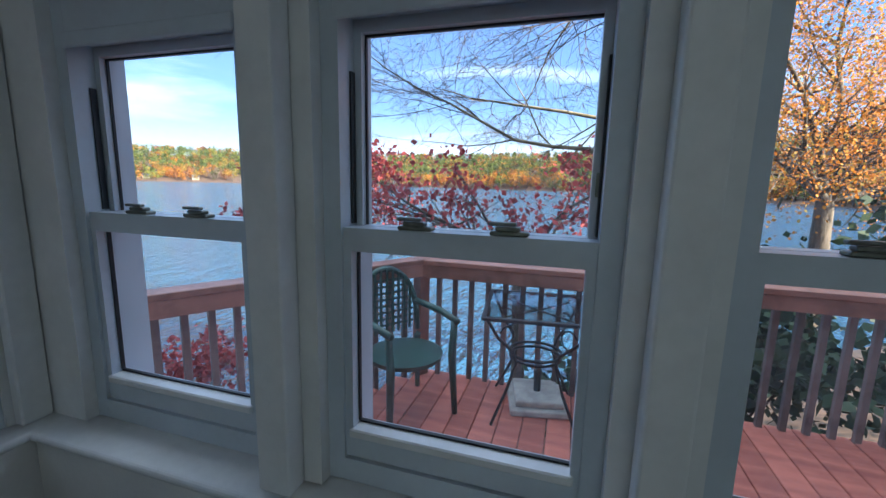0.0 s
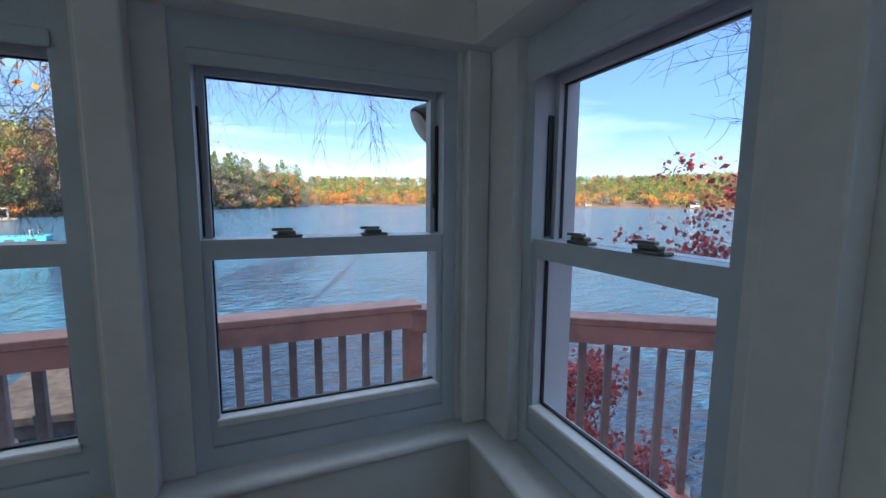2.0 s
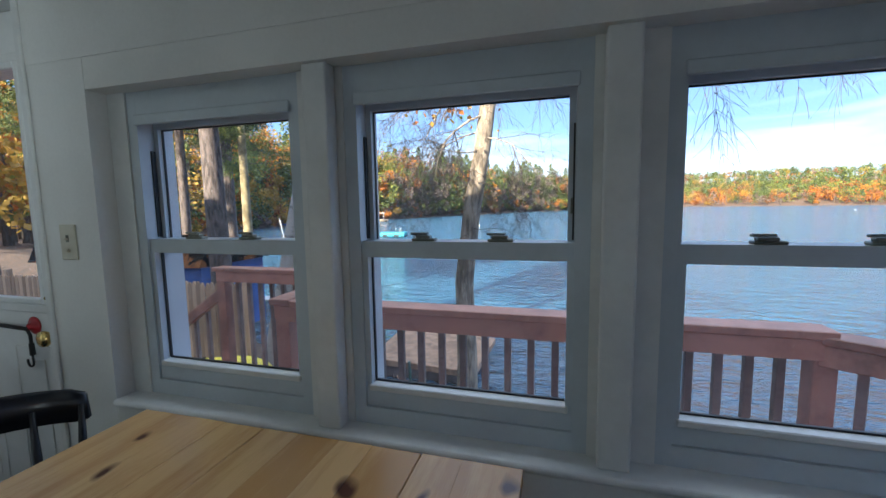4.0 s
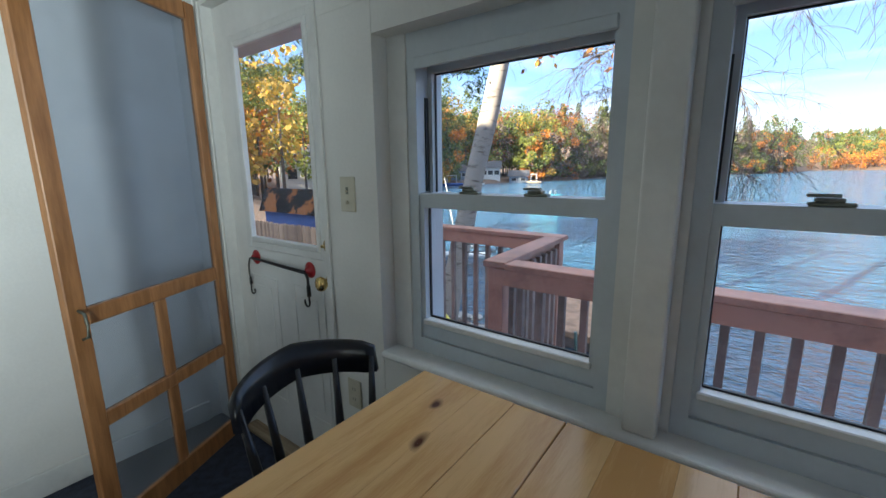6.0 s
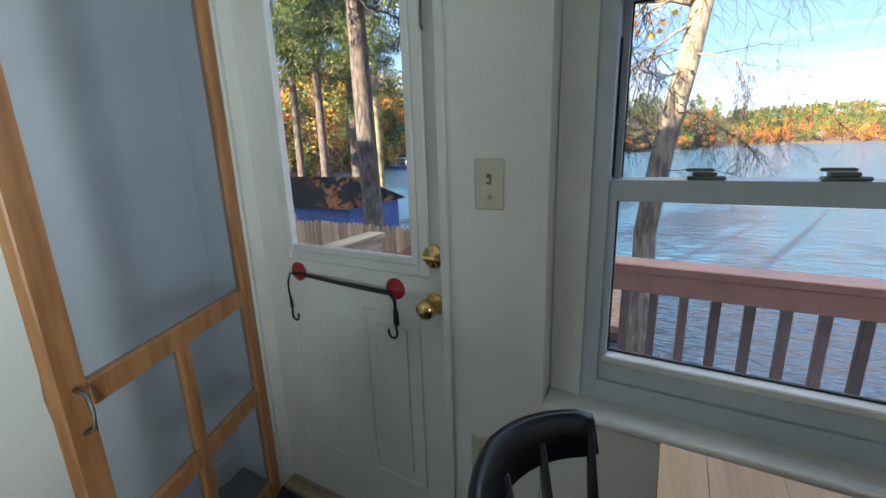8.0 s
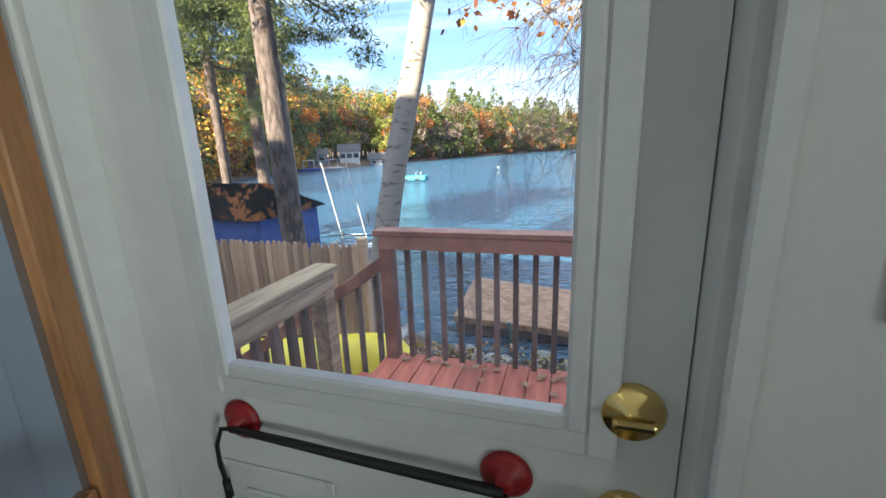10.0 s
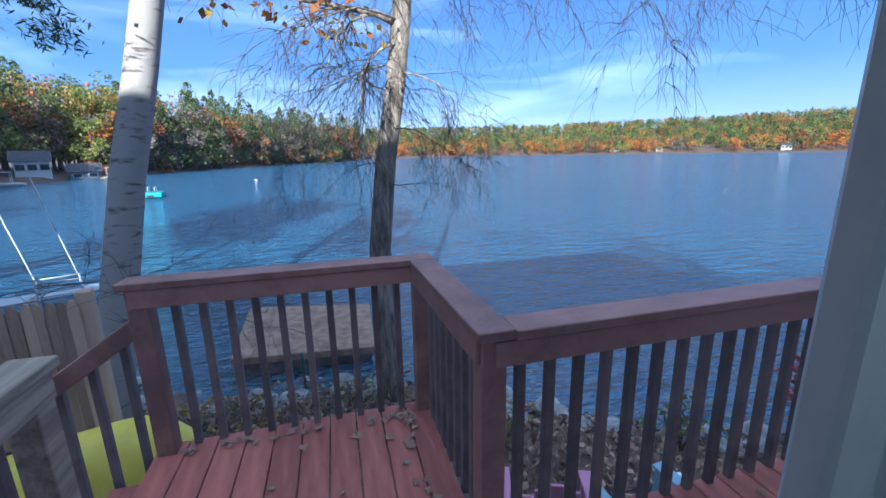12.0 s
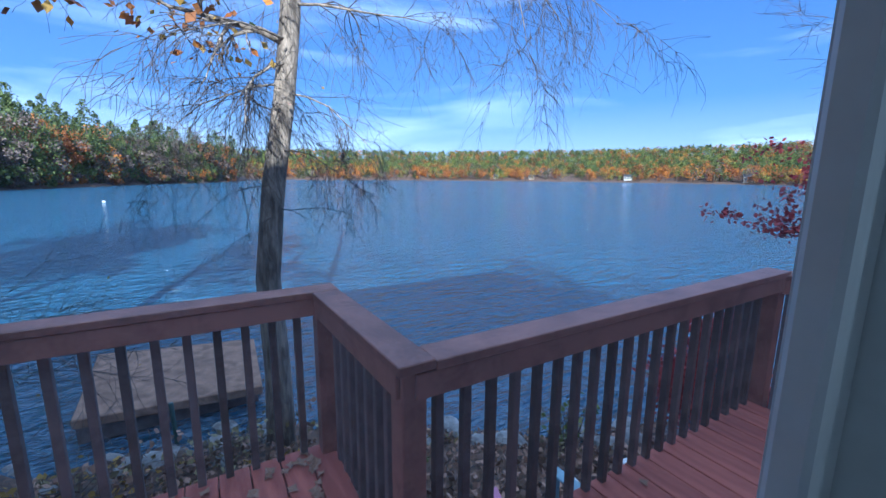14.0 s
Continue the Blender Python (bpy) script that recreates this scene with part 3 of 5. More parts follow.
def windsor_chair(m, label):
    """Black spindle-back chair; local +x is where it faces."""
    ch = thing("dining_chair", label, "chair", "chairs at the table", at=m)
    seat = bmesh.new()
    bmesh.ops.create_cone(seat, cap_ends=True, segments=28, radius1=0.205, radius2=0.215, depth=0.04)
    bmesh.ops.translate(seat, vec=(0, 0, 0.44), verts=seat.verts)
    part("seat", seat, M_CHAIR, ch)
    # curved crest rail
    bm = bmesh.new()
    rows = []
    N = 14
    for i in range(N + 1):
        a = radians(-54 + 108 * i / N)
        r, zc = 0.235, 0.85 - 0.028 * abs(i / N - 0.5) * 2
        hgt = 0.044 if 0 < i < N else 0.036
        cx, cy = -0.03 - r * math.cos(a), r * math.sin(a)
        nx, ny = -math.cos(a), math.sin(a)
        rows.append([bm.verts.new((cx + nx * d + nx * (0.02 if z > 0 else 0), cy + ny * d, zc + z)) for d, z in ((-0.009, -hgt), (0.009, -hgt), (0.010, hgt * 0.8), (0.003, hgt), (-0.008, hgt * 0.85))])
    for a, b in zip(rows, rows[1:]):
        for k in range(5):
            bm.faces.new((a[k], a[(k + 1) % 5], b[(k + 1) % 5], b[k]))
    bm.faces.new(rows[0][::-1])
    bm.faces.new(rows[-1])
    for f in bm.faces:
        f.smooth = True
    part("crest_rail", bm, M_CHAIR, ch)
    for i in range(5):
        a = radians(-50 + 25 * i)
        part("spindle", tube([(-0.02 - 0.17 * math.cos(a), 0.17 * math.sin(a), 0.455), (-0.025 - 0.205 * math.cos(a), 0.205 * math.sin(a), 0.64), (-0.03 - 0.234 * math.cos(a), 0.234 * math.sin(a), 0.83)], [0.008, 0.0125, 0.007]), M_CHAIR, ch)
    for sx in (-1, 1):
        for sy in (-1, 1):
            part("leg", tube([(sx * 0.13, sy * 0.13, 0.43), (sx * 0.155, sy * 0.155, 0.25), (sx * 0.185, sy * 0.185, 0.0)], [0.013, 0.018, 0.011]), M_CHAIR, ch)
        part("stretcher", tube([(sx * 0.16, -0.16, 0.2), (sx * 0.16, 0, 0.2), (sx * 0.16, 0.16, 0.2)], [0.008, 0.012, 0.008]), M_CHAIR, ch)
    return ch


windsor_chair(pose(-2.0, -0.385, 0, rz=-6), "black lacquered spindle-back chair at the table's end")
windsor_chair(pose(-0.86, -0.45, 0, rz=180), "black lacquered spindle-back chair at the pine table's far end")

# ---- house shell outside ----
tagged(part("eave", boxes((-4.4, 0.202, 2.14, -2.3, 0.75, 2.2), (-2.3, 0.202, 2.14, 0.45, 0.45, 2.2), (0.202, -3.35, 2.14, 0.45, 0.2, 2.2)), M_TRIM), "white painted soffit under the roof's edge", "eave", kind="structure")
# roof out of view, its ridge raised to throw shade over the deck
rf = bmesh.new()
rv = [rf.verts.new(p) for p in ((-4.6, 0.5, 2.32), (0.5, 0.5, 2.32), (0.5, -3.2, 4.3), (-4.6, -3.2, 4.3), (0.5, -3.2, 2.31), (-4.6, -3.2, 2.31))]
for f in ((0, 1, 2, 3), (0, 3, 5), (1, 4, 2), (2, 4, 5, 3), (0, 5, 4, 1)):
    rf.faces.new([rv[i] for i in f])
M_ROOF = mat("roof_shingle", (0.06, 0.06, 0.065), 0.9, var=0.3, scale=12, bump=0.3, bscale=60)
tagged(part("roof", rf, M_ROOF), "dark shingled lean-to roof over the room, unseen, pitched to shade the deck", "roof", kind="structure")
# block added out of view; its size keeps deck and bank in shade
tagged(part("house_shade_block", boxes((-18.0, -10.0, -1.4, 2.2, -3.36, 6.2)), M_TRIM), "unseen plain block for the house behind the room, sized to cast shade", "wall", kind="structure")

# ---- lake and land ----
Z_WATER = -2.3
SHORE = [(-120, 40), (-60, 34), (-30, 22), (-20, 14), (-9, 8.2), (-5, 6.3), (-2, 5.8), (1.2, 3.7), (3, 3.0), (5, 1.2), (6.5, -1.2), (9, -5), (14, -12), (30, -40), (60, -120)]
FAR = [(-180, 9999), (-75, 30), (-62, 42), (-52, 55), (-45, 66), (-37, 86), (-30, 95), (-22, 112), (-14, 136), (-9, 156), (-5, 180), (0, 205), (3.5, 235), (4.5, 330), (15, 335), (30, 330), (45, 320), (60, 305), (75, 270), (90, 230), (110, 150), (135, 90), (180, 60)]


def near_land(x, y):
    """Height over the near shoreline: positive inland."""
    ys = np.interp(x, [p[0] for p in SHORE], [p[1] for p in SHORE])
    return (ys - y) * 0.75


def far_land(x, y):
    az = np.degrees(np.arctan2(x + 2.9, y))
    d = np.hypot(x + 2.9, y)
    return d - np.interp(az, [p[0] for p in FAR], [p[1] for p in FAR])


def d_far(x, y):
    return np.hypot(x + 2.9, y)


def ground_z(x, y):
    a, b = near_land(x, y), far_land(x, y)
    z = np.full(np.shape(x), -3.6)
    z = np.where(a > -4, np.maximum(z, Z_WATER + np.clip(a, -4, 6) * np.where(a > 0, 0.24, 0.33)), z)
    z = np.where(b > -3, np.maximum(z, Z_WATER + np.clip(b * 0.35, -1.3, 0.8) + np.clip(b - 4, 0, 125) * np.where(d_far(x, y) > 250, 0.185, 0.03)), z)
    return z


def build_ground():
    rad = np.concatenate(([0.0], np.geomspace(0.6, 14, 70), np.geomspace(14.6, 420, 120), np.geomspace(440, 4200, 12)))
    na = 300
    ang = np.linspace(0, 2 * np.pi, na, endpoint=False)
    R, A = np.meshgrid(rad[1:], ang, indexing="ij")
    X, Y = -1.5 + R * np.sin(A), 2.5 + R * np.cos(A)
    Z = ground_z(X, Y)
    rng = np.random.default_rng(3)
    Z = Z + np.where(R < 30, rng.normal(0, 0.025, Z.shape), rng.normal(0, 0.1, Z.shape))
    verts = [(-1.5, 2.5, float(ground_z(np.array(-1.5), np.array(2.5))))] + list(zip(X.ravel().tolist(), Y.ravel().tolist(), Z.ravel().tolist()))
    faces = [(0, 1 + (j + 1) % na, 1 + j) for j in range(na)]
    for i in range(len(rad) - 2):
        for j in range(na):
            a, b = 1 + i * na + j, 1 + i * na + (j + 1) % na
            faces.append((a, b, b + na, a + na))
    return raw(verts, faces)


M_GROUND = mat("leaf_litter_ground", (0.055, 0.04, 0.03), 0.95, var=0.5, scale=9, bump=0.7, bscale=45, color2=(0.16, 0.095, 0.06))
tagged(part("ground", build_ground(), M_GROUND), "brown earth and leaf litter sloping to the lake", "ground", kind="structure")
wv = bmesh.new()
bmesh.ops.create_circle(wv, cap_ends=True, segments=96, radius=3000)
bmesh.ops.translate(wv, vec=(0, 0, Z_WATER), verts=wv.verts)
tagged(part("water", wv, M_WATER), "blue rippled water of the lake", "water", kind="structure")

# ---- deck ----
ZD = -0.115
deck = thing("deck", "red-stained plank deck round the house, slightly worn", "deck", kind="structure")


def plank(x0, y0, x1, y1, mesh=None):
    me = mesh
    if me is None:
        bm = boxes((-abs(x1 - x0) / 2, -abs(y1 - y0) / 2, -0.036, abs(x1 - x0) / 2, abs(y1 - y0) / 2, 0), bevel=0.004)
        me = bpy.data.meshes.new("plank")
        bm.to_mesh(me)
        bm.free()
        me.materials.append(M_DECK)
    piece("plank", me, deck, pose((x0 + x1) / 2, (y0 + y1) / 2, ZD + random.uniform(-0.002, 0.002)))
    return me


PW = 0.146
me = None
for i in range(10):
    me = plank(-3.945 + i * 0.1465, 0.165, -3.945 + i * 0.1465 + 0.1405, 2.15, me)
me = None
for i in range(18):
    x0 = -2.475 + i * PW
    me = plank(x0, 0.165, x0 + 0.140, 1.17, me)
for j in range(29):
    y1 = 1.16 - j * PW
    y0 = y1 - 0.140
    xe = min(2.31, 0.30 + (1.13 - y1) * 1.6)
    if xe > 0.35:
        plank(0.165, y0, xe, y1)
part("rim_joist", boxes((-3.95, 2.10, -0.34, -2.44, 2.14, -0.153), (-2.48, 1.12, -0.34, -2.44, 2.098, -0.153), (-2.438, 1.12, -0.34, 0.2, 1.16, -0.153), (2.25, -3.1, -0.34, 2.29, -0.2, -0.153), (-3.95, 0.17, -0.34, -3.91, 2.098, -0.153)), M_BAL, deck)
for px, py in ((-3.9, 2.05), (-2.5, 2.05), (-2.4, 1.05), (0.15, 1.05), (2.2, -0.25), (2.2, -2.9)):
    part("support_post", boxes((px - 0.06, py - 0.06, float(ground_z(np.array(px), np.array(py))) - 0.3, px + 0.06, py + 0.06, -0.153)), M_BAL, deck)


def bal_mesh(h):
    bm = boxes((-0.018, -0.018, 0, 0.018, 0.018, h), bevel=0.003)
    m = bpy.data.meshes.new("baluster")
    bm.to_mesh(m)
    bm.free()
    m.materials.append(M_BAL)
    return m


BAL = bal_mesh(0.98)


def railing(p0, p1, label, ztop=0.80, e0=0.07, e1=0.07, posts=(True, True), m_top=None, dz=0.0, gap=0.127, n=None):
    """A straight length of rail from p0 to p1, with its outer side to the left of that way."""
    d = Vector((p1[0] - p0[0], p1[1] - p0[1], 0))
    L = d.length
    m_top = m_top or M_RAIL
    r = thing("deck_railing", label, "railing", "deck railings", at=Matrix.Translation((p0[0], p0[1], dz)) @ Matrix.Rotation(math.atan2(d.y, d.x), 4, "Z"))
    part("cap_rail", boxes((-e0, -0.068, ztop - 0.036, L + e1, 0.068, ztop), bevel=0.004), m_top, r)
    part("face_board", boxes((-0.03 if posts[0] else 0, -0.062, ztop - 0.128, L + (0.03 if posts[1] else 0), -0.046, ztop - 0.0365), bevel=0.003), m_top, r)
    part("face_board", boxes((0.046, -0.012, ztop - 0.12, L - 0.046, 0.012, ztop - 0.037)), m_top, r)
    for on, x in zip(posts, (0, L)):
        if on:
            part("post", boxes((x - 0.045, -0.0455, ZD - 0.24, x + 0.045, 0.0455, ztop - 0.0365), bevel=0.004), m_top, r)
    n = n or int((L - 0.14) / gap)
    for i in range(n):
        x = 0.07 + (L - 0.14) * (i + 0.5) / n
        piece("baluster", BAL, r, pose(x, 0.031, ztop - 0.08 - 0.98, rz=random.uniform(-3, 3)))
    return r


railing((-3.885, 2.09), (-2.515, 2.09), "red-brown wooden deck railing with square balusters, facing the lake", ztop=0.828, n=10)
railing((-2.515, 2.09), (-2.475, 1.115), "red-brown wooden railing along the landing's side", e0=-0.069, e1=0.068, ztop=0.826, posts=(False, True), n=8)
railing((-2.475, 1.115), (0.2, 1.115), "long red-brown wooden railing under the lake windows", ztop=0.82, e0=-0.07, e1=0.03, posts=(False, True), n=21)
railing((0.2, 1.115), (2.24, -0.19), "red-brown wooden railing across the deck's cut corner", e0=0.02, e1=0.03, posts=(False, True), dz=-0.003, n=18)
railing((2.24, -0.19), (2.24, -3.2), "red-brown wooden railing behind the bistro table", e0=0.03, e1=0.0, posts=(False, True), dz=-0.006, n=23)
railing((-3.92, 0.2), (-3.92, 1.35), "weathered grey-brown railing beside the landing", ztop=0.775, e0=0.0, e1=0.07, posts=(False, True), m_top=M_WEATHER, n=9)

# stairs down to the side
stairs = thing("stairs", "red-stained wooden steps going down from the landing", "stairs", kind="structure")
for i in range(6):
    part("tread", boxes((-4.2 - i * 0.26, 1.36, ZD - 0.19 * (i + 1) - 0.038, -3.93 - i * 0.26, 2.12, ZD - 0.19 * (i + 1)), bevel=0.004), M_DECK, stairs)
for y in (1.30, 2.125):
    st = bmesh.new()
    sv = [st.verts.new((x, yy, z)) for yy in (y, y + 0.038) for x, z in ((-3.95, ZD - 0.15), (-3.95, ZD - 0.4), (-5.5, ZD - 1.5), (-5.5, ZD - 1.25))]
    for f in ((0, 1, 2, 3), (7, 6, 5, 4), (0, 4, 5, 1), (1, 5, 6, 2), (2, 6, 7, 3), (3, 7, 4, 0)):
        st.faces.new([sv[k] for k in f])
    part("stringer", st, M_BAL, stairs)
srail = thing("stair_railing", "red-brown handrail sloping down beside the steps", "railing")
sb = boxes((0, -0.03, -0.045, 1.75, 0.03, 0.045), bevel=0.005)
part("handrail", sb, M_RAIL, srail, at=pose(-3.93, 2.13, 0.585, 0, -34 + 180, 0) @ pose(0, 0, 0, 180))
for i in range(9):
    x = -4.03 - i * 0.155
    piece("baluster", BAL, srail, pose(x, 2.17, 0.585 + (x + 3.93) * math.tan(radians(34)) - 0.98))

# ---- far woods ----
LEAF = {
    "pine": leaf_mat("pine_needles", (0.055, 0.085, 0.025), (0.15, 0.19, 0.05), 0.35),
    "oak": leaf_mat("rust_leaves", (0.22, 0.075, 0.025), (0.40, 0.155, 0.04)),
    "gold": leaf_mat("yellow_leaves", (0.34, 0.22, 0.035), (0.50, 0.31, 0.06)),
    "orange": leaf_mat("orange_leaves", (0.48, 0.15, 0.02), (0.66, 0.26, 0.035)),
    "bare": leaf_mat("bare_twigs", (0.10, 0.07, 0.055), (0.20, 0.15, 0.12), 0.1),
    "lime": leaf_mat("lime_leaves", (0.15, 0.19, 0.03), (0.28, 0.30, 0.06)),
}
KINDS = list(LEAF)
M_BARK = mat("grey_bark", (0.07, 0.058, 0.047), 0.95, var=0.4, scale=5, stretch=(3, 3, 0.6), bump=0.9, bscale=22, color2=(0.16, 0.13, 0.10))


class Clumps:
    """Many small leaf cards, gathered fast into one mesh with one material slot for each kind."""

    def __init__(self, seed):
        self.v, self.k, self.rng = [], [], np.random.default_rng(seed)

    def add(self, centres, size, kind, aspect=0.7):
        n = len(centres)
        r = self.rng
        u = r.normal(size=(n, 3))
        u /= np.linalg.norm(u, axis=1)[:, None]
        w = np.cross(u, r.normal(size=(n, 3)))
        w /= np.linalg.norm(w, axis=1)[:, None]
        s = size * r.uniform(0.5, 1.3, (n, 1))
        c = np.asarray(centres)
        quad = np.stack([c - u * s, c - w * s * aspect, c + u * s, c + w * s * aspect], axis=1)
        self.v.append(quad.reshape(-1, 3))
        self.k.append(np.full(n, kind))

    def conifer(self, x, y, z, h, spread, n, size, kind=0):
        r = self.rng
        t = r.uniform(0, 1, n) ** 0.75
        tier = 0.12 * np.floor(t * 11) / 11 + 0.88 * t
        rad = spread * (1.02 - tier) ** 0.75 * r.uniform(0.25, 1.0, n) * (0.75 + 0.5 * r.random())
        a = r.uniform(0, 2 * np.pi, n)
        self.add(np.stack([x + rad * np.cos(a), y + rad * np.sin(a), z + h * (0.14 + 0.86 * tier) - rad * 0.18], 1), size, kind)

    def broadleaf(self, x, y, z, h, spread, n, size, kind):
        r = self.rng
        nl = 7
        lob = np.stack([r.normal(0, spread * 0.45, nl), r.normal(0, spread * 0.45, nl), r.uniform(h * 0.2, h * 0.9, nl)], 1)
        pick = r.integers(0, nl, n)
        d = r.normal(size=(n, 3))
        d = d / np.linalg.norm(d, axis=1)[:, None] * (spread * 0.42 * r.uniform(0.5, 1, (n, 1)))
        self.add(np.array([x, y, z]) + lob[pick] + d, size, kind)

    def mesh(self, name):
        v = np.concatenate(self.v).astype(np.float32)
        k = np.concatenate(self.k).astype(np.int32)
        me = bpy.data.meshes.new(name)
        n = len(k)
        me.vertices.add(4 * n)
        me.vertices.foreach_set("co", v.ravel())
        me.loops.add(4 * n)
        me.loops.foreach_set("vertex_index", np.arange(4 * n, dtype=np.int32))
        me.polygons.add(n)
        me.polygons.foreach_set("loop_start", np.arange(0, 4 * n, 4, dtype=np.int32))
        me.polygons.foreach_set("material_index", k)
        me.update()
        for name_ in KINDS:
            me.materials.append(LEAF[name_])
        return me


def shore_point(az, extra):
    d = np.interp(az, [p[0] for p in FAR], [p[1] for p in FAR]) + extra
    x, y = -2.9 + d * math.sin(radians(az)), d * math.cos(radians(az))
    return x, y, float(ground_z(np.array(x), np.array(y)))


def woods():
    rnd = random.Random(11)
    far, head, left = Clumps(1), Clumps(2), Clumps(4)
    tv, tf = [], []
    for i in range(4300):
        az, ex = rnd.uniform(4.8, 128), rnd.uniform(0, 1) * 138 + 2
        x, y, z = shore_point(az, ex)
        h = rnd.uniform(6.5, 10) if ex < 25 else rnd.uniform(7.2, 9.0)
        k = rnd.choices(("pine", "oak", "gold", "orange", "bare", "lime"), (0.30, 0.27, 0.08, 0.20, 0.08, 0.07) if ex < 28 else (0.62, 0.13, 0.04, 0.04, 0.01, 0.16))[0]
        if k == "pine" and rnd.random() < 0.2:
            far.conifer(x, y, z, h * 1.0, h * 0.36, 150, 0.5, 0)
        else:
            far.broadleaf(x, y, z, h * 0.9, h * 0.5, 150, 0.42, KINDS.index(k))
        if ex < 10:
            tube_into(tv, tf, [Vector((x, y, z - 0.5)), Vector((x, y, z + h * 0.6))], [0.22, 0.1], 4)
    for i in range(520):
        az, ex = rnd.uniform(-48, 4.2), rnd.uniform(0, 1) ** 1.4 * 40 + 1.5
        if -35 < az < -25 and ex < 15:                   # open lots round the lakeside houses
            continue
        x, y, z = shore_point(az, ex)
        h = rnd.uniform(15, 23) * (0.7 if ex < 6 else 1.05)
        if az > -20:
            wts = (0.42, 0.14, 0.0, 0.03, 0.38, 0.03) if ex < 12 else (0.82, 0.06, 0.01, 0.03, 0.02, 0.06)
        else:
            wts = (0.34, 0.08, 0.14, 0.16, 0.06, 0.22)
        k = rnd.choices(KINDS, wts)[0]
        if k == "pine" and rnd.random() < 0.5:
            head.conifer(x, y, z, h * 1.0, h * 0.3, 720, 0.32, 0)
        else:
            head.broadleaf(x, y, z, h * 0.88, h * 0.26, 700, 0.3, KINDS.index(k))
        tube_into(tv, tf, [Vector((x, y, z - 0.5)), Vector((x + rnd.uniform(-0.5, 0.5), y, z + h * 0.7))], [0.2, 0.07], 5)
    for i in range(330):                                  # bushes and saplings under the shore trees
        az, ex = rnd.uniform(-48, 4.2), rnd.uniform(0.4, 9)
        if -35 < az < -25:
            continue
        x, y, z = shore_point(az, ex)
        h = rnd.uniform(2.5, 6)
        k = rnd.choices(KINDS, (0.34, 0.14, 0.0, 0.02, 0.48, 0.02) if az > -22 else (0.18, 0.14, 0.22, 0.18, 0.10, 0.18))[0]
        head.broadleaf(x, y, z - 0.3, h, h * 0.5, 300, 0.26, KINDS.index(k))
    for i in range(170):
        az = rnd.uniform(-100, -46)
        d = rnd.uniform(34, 90)
        x, y = -2.9 + d * math.sin(radians(az)), d * math.cos(radians(az))
        z = float(ground_z(np.array(x), np.array(y)))
        if z < -2.2:
            continue
        h = rnd.uniform(9, 19)
        k = rnd.choices(KINDS, (0.24, 0.12, 0.28, 0.20, 0.04, 0.12))[0]
        if k == "pine":
            left.conifer(x, y, z, h * 1.1, h * 0.2, 420, 0.3, 0)
        else:
            left.broadleaf(x, y, z, h * 0.85, h * 0.3, 420, 0.28, KINDS.index(k))
        tube_into(tv, tf, [Vector((x, y, z - 0.5)), Vector((x, y, z + h * 0.7))], [0.18, 0.06], 5)
    tagged(part("far_shore_woods", far.mesh("far_shore_woods"), None), "autumn woods of green pines and rusty oaks across the lake", "woods", kind="stuff")
    tagged(part("headland_woods", head.mesh("headland_woods"), None), "dense pines and orange maples on the headland", "woods", kind="stuff")
    tagged(part("neighbour_woods", left.mesh("neighbour_woods"), None), "golden and green trees behind the neighbouring lots", "woods", kind="stuff")
    tagged(part("woodland_trunks", raw(tv, tf), M_BARK), "grey trunks along the wooded shores", "trunks", kind="stuff")


woods()

# ---- near trees ----
M_BIRCH = mat("birch_bark", (0.16, 0.13, 0.11), 0.85, var=0.3, scale=4.5, stretch=(1.2, 1.2, 5), bump=0.4, bscale=12, color2=(0.33, 0.30, 0.27))
M_BIRCH.node_tree.nodes["Color Ramp"].color_ramp.elements[0].position = 0.30
M_BIRCH.node_tree.nodes["Color Ramp"].color_ramp.elements[1].position = 0.44
M_TWIG = mat("twig_bark", (0.06, 0.045, 0.037), 0.9, var=0.3, scale=6, color2=(0.11, 0.085, 0.065))
M_MOSSY = mat("mossy_bark", (0.15, 0.12, 0.065), 0.9, var=0.35, scale=4, bump=0.5, bscale=25, color2=(0.29, 0.24, 0.135))


